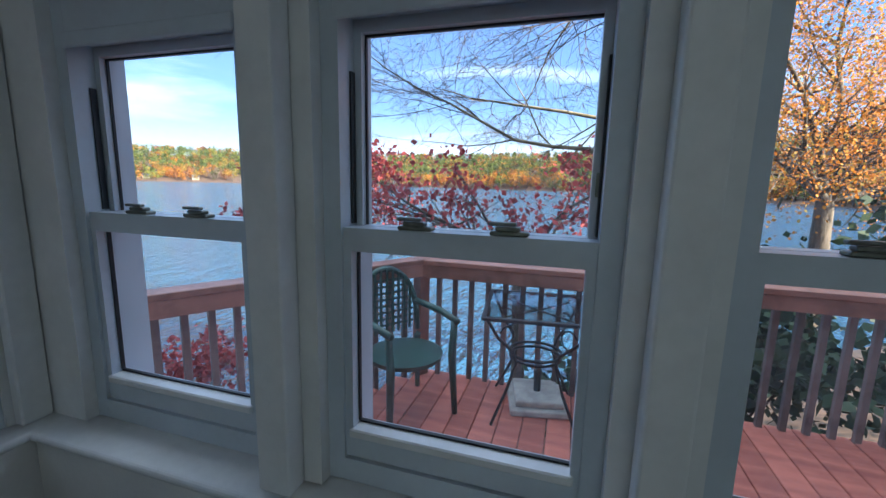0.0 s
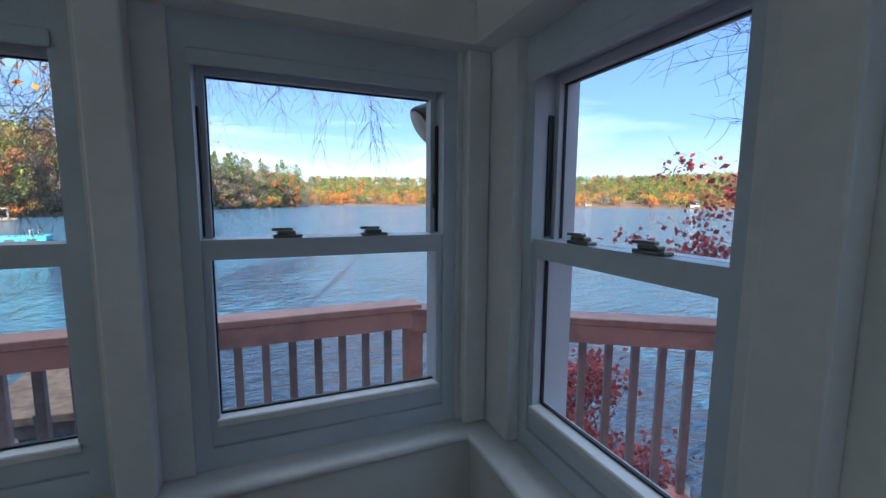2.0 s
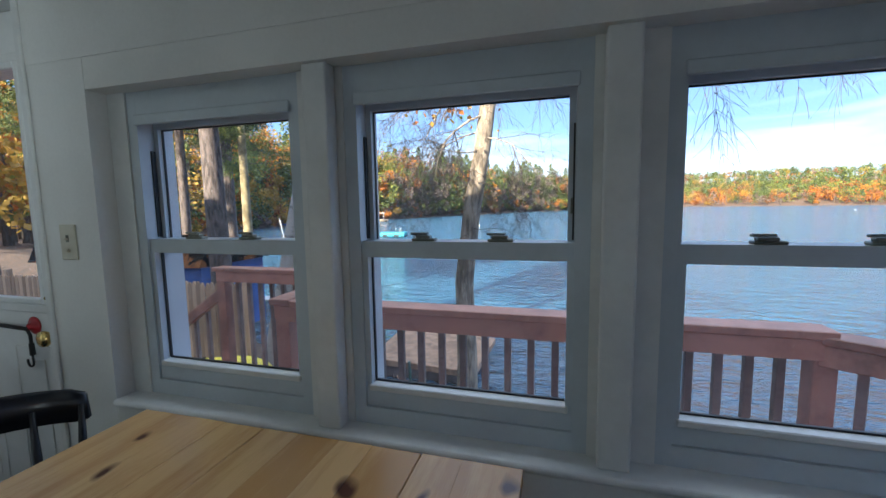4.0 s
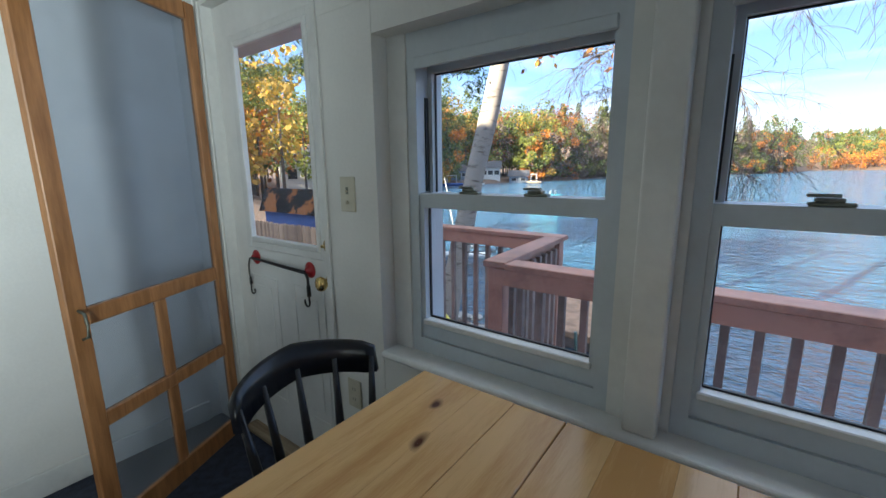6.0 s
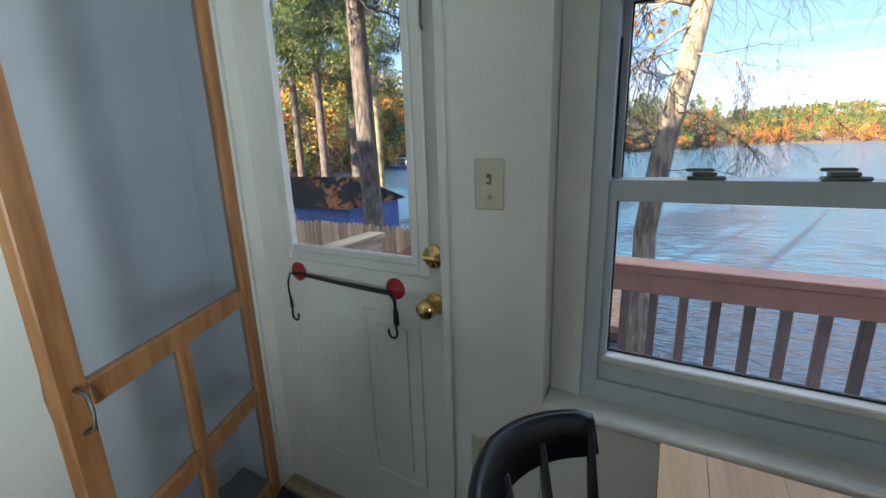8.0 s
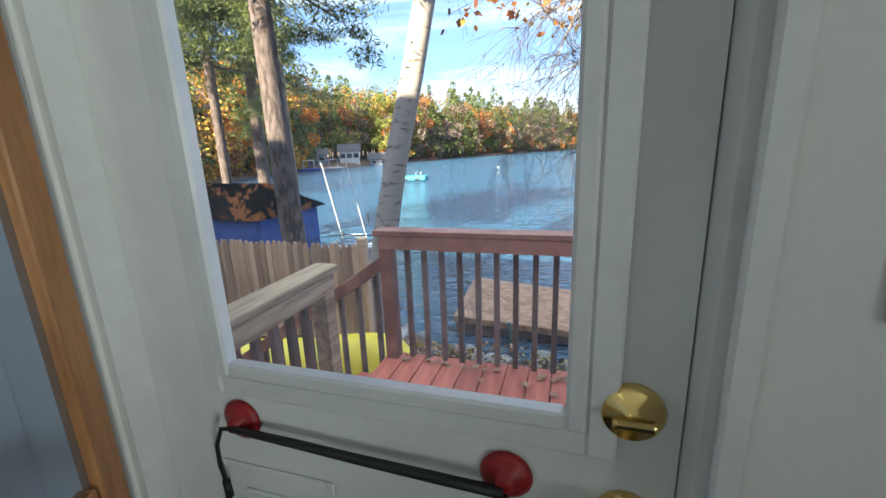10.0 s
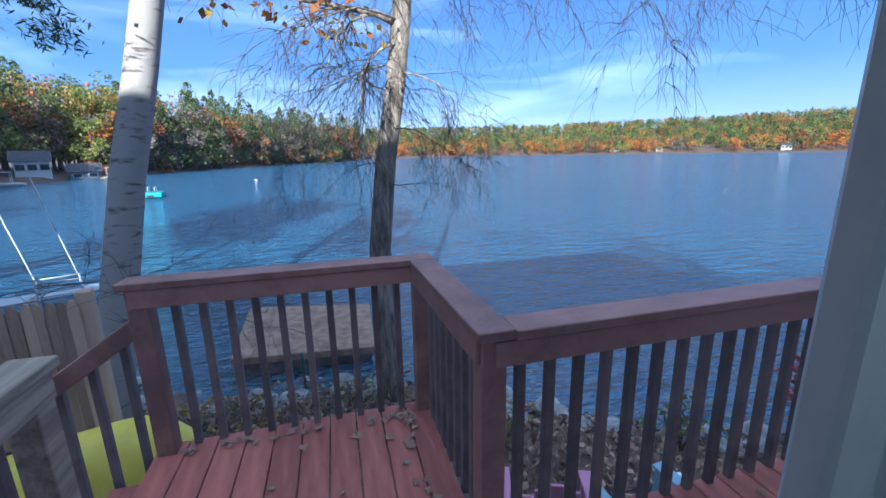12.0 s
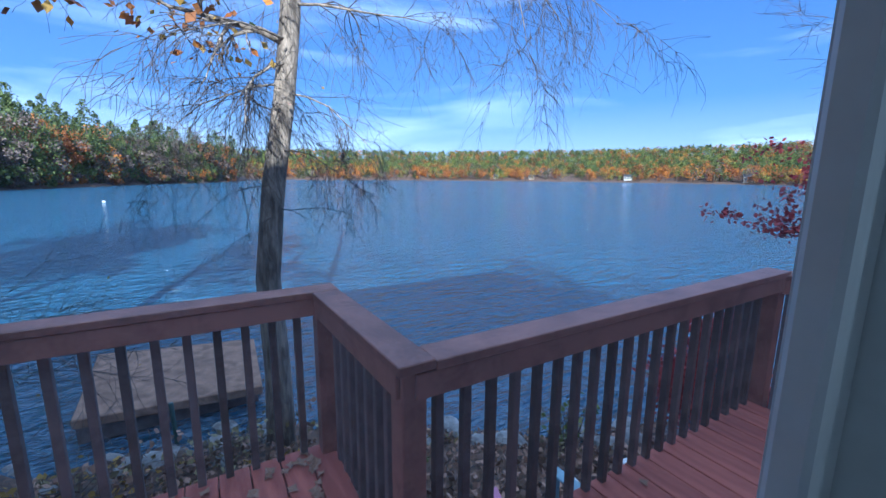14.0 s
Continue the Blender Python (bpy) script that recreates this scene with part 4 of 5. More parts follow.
class Tree:
    """Tapered limbs and twigs as plain lists, with the places of the twig ends."""

    def __init__(self, seed):
        self.rnd, self.wood, self.twigs, self.tips = random.Random(seed), ([], []), ([], []), []

    def trunk(self, pts, radii, n=12):
        tube_into(*self.wood, [Vector(p) for p in pts], radii, n)

    def limb(self, p, d, length, r, depth, droop=0.0, wander=0.25, kids=5, shrink=0.55, segs=5):
        rnd = self.rnd
        p, d = Vector(p), Vector(d).normalized()
        pts, rad = [p.copy()], [r]
        for i in range(segs):
            d = (d + Vector((rnd.gauss(0, wander), rnd.gauss(0, wander), rnd.gauss(0, wander * 0.7) - droop))).normalized()
            p = p + d * (length / segs)
            pts.append(p.copy())
            rad.append(r * (1 - 0.8 * (i + 1) / segs))
            if depth:
                for _ in range(kids if i else max(1, kids // 2)):
                    if rnd.random() < 0.62:
                        side = Vector((rnd.gauss(0, 1), rnd.gauss(0, 1), rnd.gauss(0, 0.6))).normalized()
                        self.limb(p, d * 0.75 + side * 0.8, length * shrink * rnd.uniform(0.6, 1.15), max(rad[-1] * 0.6, 0.0028), depth - 1, droop * 1.25, wander, max(2, kids - 1), shrink)
        big = r > 0.012
        tube_into(*(self.wood if big else self.twigs), pts, [max(q, 0.0018) for q in rad], 6 if big else 3)
        self.tips.append(pts[-1])
        if depth == 0:
            self.tips.append(pts[len(pts) // 2])
        return pts

    def make(self, name, label, bark, twig_mat, leaves=None):
        ob = thing(name, label, "tree")
        part("trunk", raw(*self.wood), bark, ob)
        if self.twigs[0]:
            tagged(part("twigs", raw(*self.twigs), twig_mat, ob), kind="stuff")
        if leaves:
            part("leaves", leaves.mesh("leaves"), None, ob)
        return ob


def gz(x, y):
    return float(ground_z(np.array(float(x)), np.array(float(y))))


def leaf_near(cl, tips, n, spread, size, kinds, rnd):
    for k in kinds:
        c = np.array([rnd.choice(tips) for _ in range(n // len(kinds))], dtype=float)
        cl.add(c + cl.rng.normal(0, spread, c.shape), size, KINDS.index(k))


LEAF["crimson"] = leaf_mat("crimson_leaves", (0.34, 0.04, 0.045), (0.56, 0.10, 0.09))
LEAF["shrub"] = leaf_mat("evergreen_leaves", (0.02, 0.045, 0.024), (0.06, 0.10, 0.05), 0.15)
LEAF["litter"] = mat("dead_leaves", (0.15, 0.085, 0.055), 0.9, var=0.3, scale=3, color2=(0.36, 0.22, 0.15), island=1.0)
LEAF["straw"] = mat("dry_grass", (0.16, 0.13, 0.06), 0.9, var=0.3, scale=3, color2=(0.30, 0.25, 0.12), island=1.0)
KINDS = list(LEAF)

# slim tree in front of the landing
M_PALEBARK = mat("pale_brown_bark", (0.15, 0.12, 0.09), 0.92, var=0.35, scale=5, stretch=(3, 3, 0.6), bump=0.8, bscale=22, color2=(0.33, 0.27, 0.205))
tr = Tree(21)
tr.trunk([(-2.36, 5.5, -2.6), (-2.34, 5.5, -1.2), (-2.38, 5.5, 0.1), (-2.24, 5.5, 1.3), (-2.06, 5.5, 2.3), (-1.93, 5.5, 3.3), (-1.85, 5.5, 4.6), (-1.7, 5.6, 6.5), (-1.6, 5.7, 9)],
         [0.2, 0.165, 0.15, 0.14, 0.128, 0.12, 0.11, 0.08, 0.03], 14)
top = tr.limb((-2.0, 5.45, 2.95), (-0.9, -0.25, 0.45), 1.5, 0.05, 2, 0.06, 0.18, 5, 0.6)
tr.limb((-2.0, 5.45, 2.75), (-0.5, -0.6, -0.1), 1.5, 0.022, 2, 0.16, 0.2, 5, 0.6)
for z, dx, dy, dz, L, r in ((2.2, -0.8, -0.4, -0.1, 1.5, 0.013), (2.5, -0.9, 0.2, 0.0, 1.6, 0.014), (1.7, 0.5, -0.6, -0.1, 1.2, 0.011), (2.4, 0.7, -0.4, 0.1, 1.4, 0.013), (1.3, -0.8, -0.4, 0.0, 1.1, 0.009), (1.0, 0.6, -0.4, 0.1, 1.0, 0.009), (3.4, 0.9, -0.3, 0.2, 1.7, 0.02), (3.0, -0.5, -0.8, 0.2, 1.7, 0.018), (0.9, -0.6, -0.6, 0.0, 0.9, 0.008)):
    tr.limb((-2.2 + 0.12 * (z - 1.3), 5.45, z), (dx, dy, dz), L, r, 2 if z > 1.5 else 1, 0.13, 0.22, 6 if z > 1.5 else 4, 0.55)
for x, z, L in ((-0.6, 4.7, 1.8), (0.0, 4.55, 2.0), (0.45, 4.4, 2.0), (-1.0, 4.6, 1.5), (0.8, 4.2, 1.7)):
    tr.limb((x, 4.7, z), (0.75, -0.3, -0.35), L, 0.014, 2, 0.12, 0.22, 5, 0.55)
tr.limb((-1.85, 5.5, 4.6), (0.75, -0.3, 0.1), 3.4, 0.05, 1, 0.02, 0.12, 3, 0.5)
cl = Clumps(31)
leaf_near(cl, [t for t in tr.tips if t.z > 2.7 and t.x < -2.2], 170, 0.07, 0.055, ("orange", "gold", "oak"), tr.rnd)
tr.make("lakeside_tree", "slender grey tree with drooping bare twigs and a few orange leaves", M_PALEBARK, M_TWIG, cl)

# white birch beside the landing
tr = Tree(5)
tr.trunk([(-5.62, 4.6, -2.0), (-5.36, 4.62, -0.9), (-5.12, 4.65, 0.2), (-4.9, 4.67, 1.2), (-4.62, 4.67, 2.2), (-4.36, 4.65, 3.2), (-4.1, 4.6, 4.6), (-3.8, 4.5, 7)], [0.26, 0.19, 0.165, 0.15, 0.14, 0.125, 0.10, 0.05], 16)
for z, dx, dy, dz, L, r in ((4.4, 0.9, -0.1, -0.2, 2.2, 0.02), (4.6, 0.8, 0.4, -0.2, 2.4, 0.02), (4.2, -0.5, -0.7, -0.1, 1.8, 0.015), (3.9, 0.8, -0.5, -0.1, 1.7, 0.012), (4.7, 0.5, -0.8, -0.1, 2.4, 0.02), (4.9, 1.0, 0.1, -0.1, 2.6, 0.02), (-0.1, 0.8, -0.1, 0.25, 1.9, 0.011), (0.1, 0.9, 0.2, 0.15, 1.7, 0.01), (-0.3, 0.7, 0.5, 0.2, 1.8, 0.01), (0.2, -0.8, -0.3, 0.2, 1.2, 0.009)):
    tr.limb((-5.15 + 0.25 * (z - 0.2), 4.6, z), (dx, dy, dz), L, r, 2, 0.1 if z > 2 else 0.005, 0.2, 4, 0.5)
cl = Clumps(32)
leaf_near(cl, [t for t in tr.tips if t.z > 2.2], 70, 0.06, 0.035, ("litter", "lime", "gold"), tr.rnd)
leaf_near(cl, [t for t in tr.tips if t.z < 1.4], 14, 0.03, 0.02, ("litter", "gold"), tr.rnd)
tr.make("birch_tree", "leaning birch with pale peeling bark and hanging twigs", M_BIRCH, M_TWIG, cl)


def pine(x, y, r, h, seed, label, lean=0.0, low=2.6, tufts=26, bark=None, dirs=None, reach=2.6):
    t = Tree(seed)
    z0 = gz(x, y) - 0.3
    t.trunk([(x + lean * (k / 6 - 0.25), y, z0 + (h + 0.3) * k / 6) for k in range(7)], [r * 1.2, r, r * 0.92, r * 0.82, r * 0.7, r * 0.5, r * 0.2], 14)
    c = Clumps(seed)
    ends = []
    for i in range(tufts):
        z = z0 + low + 2.2 + (h - low - 2.4) * (i / tufts) ** 0.9
        a = radians(t.rnd.choice(dirs) + t.rnd.uniform(-25, 25)) if dirs else t.rnd.uniform(0, 2 * math.pi)
        L = reach * t.rnd.uniform(0.5, 1.1)
        pts = t.limb((x, y, z), (math.sin(a), math.cos(a), 0.05), L, 0.03, 1, 0.02, 0.13, 3, 0.4)
        ends += pts[2:]
    ends += [q for q in t.tips]
    for e in ends:
        n = 60
        d = c.rng.normal(size=(n, 3)) * np.array([0.17, 0.17, 0.07])
        c.add(np.array(e) + d, 0.075, 0, 0.18)
    return t.make("pine_tree", label, bark or M_PINEBARK, M_TWIG, c)


M_PINEBARK = mat("pine_bark", (0.06, 0.047, 0.042), 0.95, var=0.4, scale=6, stretch=(3, 3, 0.8), bump=1.0, bscale=18, color2=(0.14, 0.11, 0.10))
pine(-7.3, 5.5, 0.2, 11, 41, "thick dark pine trunk with long needled boughs behind the fence", lean=-0.25, low=3.8, tufts=34, dirs=(60, 110, 20, 150), reach=3.2)
pine(-13.1, 9.0, 0.13, 14, 42, "tall straight pine beside the shed", lean=0.1, low=3.6, tufts=40, reach=3.0)
pine(-12.2, 9.2, 0.14, 14, 43, "tall straight pine beside the shed, close to another", lean=0.0, low=4.0, tufts=38, reach=3.0)
pine(-10.4, 9.8, 0.14, 13, 44, "pale mossy pine trunk near the water", lean=-0.1, low=4.2, tufts=28, reach=2.4, bark=M_MOSSY)
pine(-16.5, 6.5, 0.25, 13, 45, "tall pine at the edge of the neighbouring lot", low=3.0, tufts=26)
pine(-15.0, 14.0, 0.25, 15, 46, "tall pine further along the shore", low=3.4, tufts=26)

# spreading tree past the deck, with a long limb towards the lake
tr = Tree(8)
gb = gz(4.6, -2.1)
tr.trunk([(4.55, -2.1, gb - 0.3), (4.6, -2.1, 0.2), (4.75, -2.12, 1.2), (4.7, -2.05, 2.2), (4.5, -2.0, 3.4), (4.3, -2.0, 5.2)], [0.16, 0.125, 0.105, 0.09, 0.08, 0.05], 12)
tr.trunk([(4.58, -2.1, -0.2), (4.5, -1.95, 0.9), (4.35, -1.75, 1.5), (4.3, -1.4, 1.75)], [0.085, 0.07, 0.055, 0.045], 10)
tr.limb((4.3, -1.4, 1.75), (0.0, 1.0, 0.0), 3.0, 0.024, 3, 0.0, 0.14, 4, 0.5, 7)
tr.limb((4.72, -2.05, 2.05), (-0.05, 1.0, 0.05), 3.4, 0.026, 3, -0.005, 0.14, 4, 0.5, 7)
for z, dy, dz, L in ((3.2, 0.9, 0.1, 2.6), (3.6, 0.8, 0.2, 2.8), (4.2, 0.7, 0.1, 2.8), (3.0, 0.7, 0.4, 2.0), (4.6, 0.9, 0.0, 2.6), (3.9, 0.9, -0.1, 2.4)):
    tr.limb((4.55, -2.0, z), (-0.25, dy, dz), L, 0.02, 2, 0.03, 0.2, 6, 0.5, 6)
tr.make("spreading_tree", "bare grey-brown tree spreading long limbs over the deck", M_MOSSY, M_TWIG)

# small dogwood with dark red leaves
tr = Tree(9)
gb = gz(4.6, -0.7)
tr.trunk([(4.55, -0.75, gb - 0.3), (4.5, -0.7, -0.6), (4.45, -0.65, 0.35)], [0.1, 0.085, 0.07], 10)
for dx, dy, dz, L, r in ((0.05, 0.85, 0.45, 2.0, 0.04), (0.1, 1.0, 0.35, 2.6, 0.035), (0.0, 0.35, 0.9, 1.4, 0.03), (0.1, 1.0, 0.15, 3.0, 0.03), (0.1, -0.5, 0.6, 1.6, 0.03), (0.3, -0.9, 0.5, 1.5, 0.025)):
    tr.limb((4.45, -0.65, 0.3), (dx, dy, dz), L, r, 2, 0.0, 0.15, 3, 0.45, 6)
cl = Clumps(33)
leaf_near(cl, [t for t in tr.tips if 0.5 < t.z < 1.75], 2000, 0.06, 0.04, ("crimson",), tr.rnd)
tr.make("dogwood_tree", "small crooked dogwood with dark red leaves", M_BARK, M_TWIG, cl)
tr = Tree(10)
tr.trunk([(5.4, 1.8, gz(5.4, 1.8) - 0.4), (5.3, 1.9, -0.8), (5.3, 2.0, 0.4)], [0.05, 0.045, 0.035], 8)
for dx, dy, dz, L in ((-0.3, 0.9, 0.7, 1.3), (0.2, 0.4, 1.0, 1.4), (-0.8, 0.2, 0.5, 1.0), (0.3, -0.6, 0.8, 1.3), (-0.2, 0.5, 1.0, 1.6)):
    tr.limb((5.3, 2.0, 0.3), (dx, dy, dz), L, 0.02, 2, 0.0, 0.16, 3, 0.5, 5)
cl = Clumps(34)
leaf_near(cl, [t for t in tr.tips if 0.5 < t.z < 1.9], 1500, 0.05, 0.042, ("crimson",), tr.rnd)
tr.make("young_dogwood", "thin young tree with clusters of crimson leaves by the water", M_BARK, M_TWIG, cl)

# orange maple past the deck's end
tr = Tree(12)
mx0, my0 = 6.3, -4.55
tr.trunk([(mx0, my0, gz(mx0, my0) - 0.3), (mx0, my0, 0.4), (mx0 + 0.05, my0, 1.3)], [0.15, 0.12, 0.10], 12)
for dx, dy, dz, L in ((-0.3, 0.5, 1.0, 2.6), (0.3, -0.5, 1.0, 2.8), (0.0, 0.1, 1.0, 3.2), (-0.6, 0.8, 0.5, 2.2), (0.5, -0.9, 0.5, 2.4), (-0.4, -0.4, 0.8, 2.4), (0.3, 0.8, 0.6, 2.2)):
    tr.limb((mx0, my0, 1.2), (dx, dy, dz), L, 0.06, 2, 0.0, 0.15, 4, 0.5, 6)
cl = Clumps(35)
leaf_near(cl, tr.tips, 40000, 0.16, 0.019, ("orange", "gold", "orange", "orange"), tr.rnd)
tr.make("maple_tree", "maple in full orange and gold autumn leaf", M_BARK, M_TWIG, cl)


def shrub(name, label, x, y, w, d, h, n, size, kinds, seed):
    c = Clumps(seed)
    z = gz(x, y)
    for k in kinds:
        m = n // len(kinds)
        lob = c.rng.normal(0, 0.32, (14, 3))
        q = lob[c.rng.integers(0, 14, m)] + c.rng.normal(0, 0.16, (m, 3))
        pos = np.stack([x + q[:, 0] * w, y + q[:, 1] * d, z + h * np.clip(0.5 + q[:, 2] * 0.6, 0.02, 1.15)], 1)
        c.add(pos, size, KINDS.index(k))
    ob = thing(name, label, "shrub")
    part("foliage", c.mesh("foliage"), None, ob)
    sv, sf = [], []
    rr = random.Random(seed)
    for _ in range(9):
        tube_into(sv, sf, [Vector((x, y, z - 0.1)), Vector((x + rr.uniform(-w, w) * 0.3, y + rr.uniform(-d, d) * 0.3, z + h * 0.5)), Vector((x + rr.uniform(-w, w) * 0.5, y + rr.uniform(-d, d) * 0.5, z + h * 0.9))], [0.015, 0.01, 0.004], 5)
    part("stems", raw(sv, sf), M_TWIG, ob)


shrub("red_shrub", "low bush with bright red autumn leaves below the deck", 2.6, 2.35, 1.0, 0.8, 1.7, 8500, 0.036, ("crimson",), 51)
shrub("rhododendron", "dense dark evergreen bush behind the railing", 4.0, -2.9, 1.2, 1.8, 2.3, 3200, 0.065, ("shrub",), 52)
shrub("rhododendron", "dense dark evergreen bush behind the railing", 3.6, -5.0, 1.3, 1.8, 2.5, 3200, 0.065, ("shrub",), 53)
shrub("rhododendron", "lower dark evergreen bush beside the bare tree", 3.6, -1.85, 0.9, 1.0, 1.6, 1900, 0.06, ("shrub",), 58)
shrub("shore_weeds", "yellowing weeds on the bank below the deck", -1.2, 3.9, 0.5, 0.4, 0.5, 120, 0.04, ("gold", "lime"), 54)
shrub("shore_weeds", "straggly green weeds among the shore stones", 0.9, 3.35, 0.6, 0.4, 0.7, 220, 0.04, ("lime", "straw"), 55)
shrub("shore_weeds", "dry straw-coloured weeds at the water's edge", -3.0, 5.3, 1.6, 0.5, 0.45, 420, 0.045, ("straw", "litter"), 56)
shrub("shore_weeds", "dry straw-coloured weeds at the water's edge", -4.7, 5.2, 1.4, 0.6, 0.45, 360, 0.045, ("straw", "gold", "litter"), 57)

# ---- deck furniture ----
M_GREEN = mat("green_plastic", (0.012, 0.05, 0.04), 0.4, var=0.2, scale=8)
M_IRON = mat("black_iron", (0.015, 0.016, 0.02), 0.5, 0.3, var=0.2, scale=15)
M_STONE = mat("cast_stone", (0.42, 0.40, 0.37), 0.85, var=0.2, scale=12, bump=0.3, bscale=60)
M_TOPGLASS = glass_mat("table_glass", (0.7, 0.74, 0.75), 0.8)
pc = thing("patio_chair", "dark green plastic armchair with a caned back on the deck", "chair", at=pose(1.71, -0.28, ZD, rz=-36))
sc = bmesh.new()
bmesh.ops.create_cone(sc, cap_ends=True, segments=24, radius1=0.23, radius2=0.24, depth=0.03)
bmesh.ops.translate(sc, vec=(0, 0, 0.385), verts=sc.verts)
part("seat", sc, M_GREEN, pc)
for sx, sy in ((-1, -1), (1, -1), (-1, 1), (1, 1)):
    top_z = 0.62 if sy < 0 else 0.42
    part("leg", tube([(sx * 0.24, sy * 0.22, 0), (sx * 0.22, sy * 0.2, 0.4), (sx * 0.235, sy * 0.2, top_z)], [0.018, 0.026, 0.022]), M_GREEN, pc)
    if sy < 0:
        part("armrest", tube([(sx * 0.235, -0.23, 0.62), (sx * 0.25, -0.05, 0.635), (sx * 0.24, 0.14, 0.64), (sx * 0.2, 0.2, 0.66)], 0.022), M_GREEN, pc)
arc = [(0.235 * math.cos(a), 0.22 + 0.05 * math.sin(a), 0.44 + 0.45 * math.sin(a) ** 0.7) for a in [math.pi * k / 14 for k in range(15)]]
back = part("back_frame", tube(arc, 0.02), M_GREEN, pc)
for k in range(9):
    x = -0.18 + 0.045 * k
    zt = 0.44 + 0.45 * math.sqrt(max(0, 1 - (x / 0.235) ** 2)) ** 0.7
    part("back_slat", boxes((x - 0.008, 0.235, 0.45, x + 0.008, 0.245, zt)), M_GREEN, back)
for k in range(8):
    z = 0.5 + 0.045 * k
    hw = 0.225 * math.sqrt(max(0.02, 1 - ((z - 0.44) / 0.45) ** 2))
    part("back_slat", boxes((-hw, 0.246, z - 0.007, hw, 0.253, z + 0.007)), M_GREEN, back)

bt = thing("bistro_table", "black wrought-iron table with a glass top on the deck", "table", at=pose(2.0, -1.07, ZD, rz=6))
part("top_rim", boxes((-0.33, -0.33, 0.69, -0.305, 0.33, 0.712), (0.305, -0.33, 0.69, 0.33, 0.33, 0.712), (-0.305, -0.33, 0.69, 0.305, -0.305, 0.712), (-0.305, 0.305, 0.69, 0.305, 0.33, 0.712), bevel=0.004), M_IRON, bt)
part("glass_top", boxes((-0.304, -0.304, 0.70, 0.304, 0.304, 0.708)), M_TOPGLASS, bt, "grey tinted glass top")
for k in range(4):
    a = math.pi / 4 + k * math.pi / 2
    c_, s_ = math.cos(a), math.sin(a)
    part("leg", tube([(0.42 * c_, 0.42 * s_, 0.69), (0.33 * c_, 0.33 * s_, 0.56), (0.2 * c_, 0.2 * s_, 0.44), (0.17 * c_, 0.17 * s_, 0.36), (0.24 * c_, 0.24 * s_, 0.2), (0.36 * c_, 0.36 * s_, 0.0)], 0.0095), M_IRON, bt)
    part("scroll", tube([(0.26 * c_ + 0.06 * math.cos(b) * c_, 0.26 * s_ + 0.06 * math.cos(b) * s_, 0.56 + 0.06 * math.sin(b)) for b in [0.4 + 0.6 * j for j in range(9)]], 0.006), M_IRON, bt)
    part("brace", tube([(0.3 * c_, 0.3 * s_, 0.685), (0, 0, 0.68)], 0.006), M_IRON, bt)
for rr, zz in ((0.165, 0.40), (0.16, 0.37)):
    part("ring", tube([(rr * math.cos(a), rr * math.sin(a), zz) for a in [math.pi * k / 9 for k in range(19)]], 0.009), M_IRON, bt)
ub = thing("umbrella_base", "weathered white cast umbrella base under the table", "umbrella base", at=pose(2.09, -1.09, ZD, rz=12))
part("plinth", boxes((-0.2, -0.19, 0.0, 0.2, 0.19, 0.045), bevel=0.012, seg=2), M_STONE, ub)
part("plinth_top", boxes((-0.165, -0.155, 0.046, 0.165, 0.155, 0.09), bevel=0.012, seg=2), M_STONE, ub)
part("tube", tube([(0, 0, 0.09), (0, 0, 0.3)], 0.024), M_IRON, ub)

# flood lamp under the eave
fl = thing("flood_lamp", "black bell-shaped flood lamp hanging under the eave", "lamp", at=pose(0.012, 0.30, 1.617, 0, 58, 0) @ Matrix.Scale(0.8, 4))
part("bell", lathe([(0.075, -0.07), (0.078, -0.06), (0.072, -0.02), (0.055, 0.025), (0.034, 0.055), (0.026, 0.08)], 28), M_BLACK, fl)
part("lens", lathe([(0.066, -0.074), (0.066, -0.071)], 24), M_PLATE, fl, "pale glass lens")
part("stem", tube([(0, 0, 0.075), (-0.04, 0, 0.12), (-0.518, 0, 0.418)], 0.012), M_BLACK, fl)

# ---- shore and yard ----
fence = thing("stockade_fence", "weathered brown stockade fence with pointed pickets", "fence")
pk = bmesh.new()
prof = [(-0.035, 0), (0.035, 0), (0.035, 1.74), (0.012, 1.80), (-0.012, 1.80), (-0.035, 1.74)]
pa, pb = [pk.verts.new((x, 0, z)) for x, z in prof], [pk.verts.new((x, 0.02, z)) for x, z in prof]
pk.faces.new(pa)
pk.faces.new(pb[::-1])
for i in range(6):
    pk.faces.new((pa[i], pb[i], pb[(i + 1) % 6], pa[(i + 1) % 6]))
bmesh.ops.recalc_face_normals(pk, faces=pk.faces[:])
pkm = bpy.data.meshes.new("picket")
pk.to_mesh(pkm)
pk.free()
pkm.materials.append(M_FENCE)
rr = random.Random(7)
for i in range(75):
    x = -4.82 - i * 0.0735
    piece("picket", pkm, fence, pose(x, 3.28 + 0.012 * math.sin(i * 0.6), -1.39 + rr.uniform(-0.012, 0.012) - 0.0006 * i, 0, rr.uniform(-0.4, 0.4), rr.uniform(-2, 2)))
for x in (-4.77, -7.1, -9.4):
    part("fence_post", boxes((x - 0.045, 3.305, -1.6, x + 0.045, 3.395, 0.46), bevel=0.01), M_FENCE, fence)
for z in (-1.1, -0.4, 0.2):
    part("fence_rail", boxes((-10.3, 3.303, z, -4.8, 3.34, z + 0.08)), M_FENCE, fence)

M_BLUE = mat("blue_paint", (0.05, 0.10, 0.27), 0.9, spec=0.05, var=0.15, scale=3)
shed = thing("shed", "low blue shed with a black roof strewn with leaves", "shed")
part("wall", boxes((-14.0, 6.3, -1.7, -8.75, 8.4, 0.06)), M_BLUE, shed)
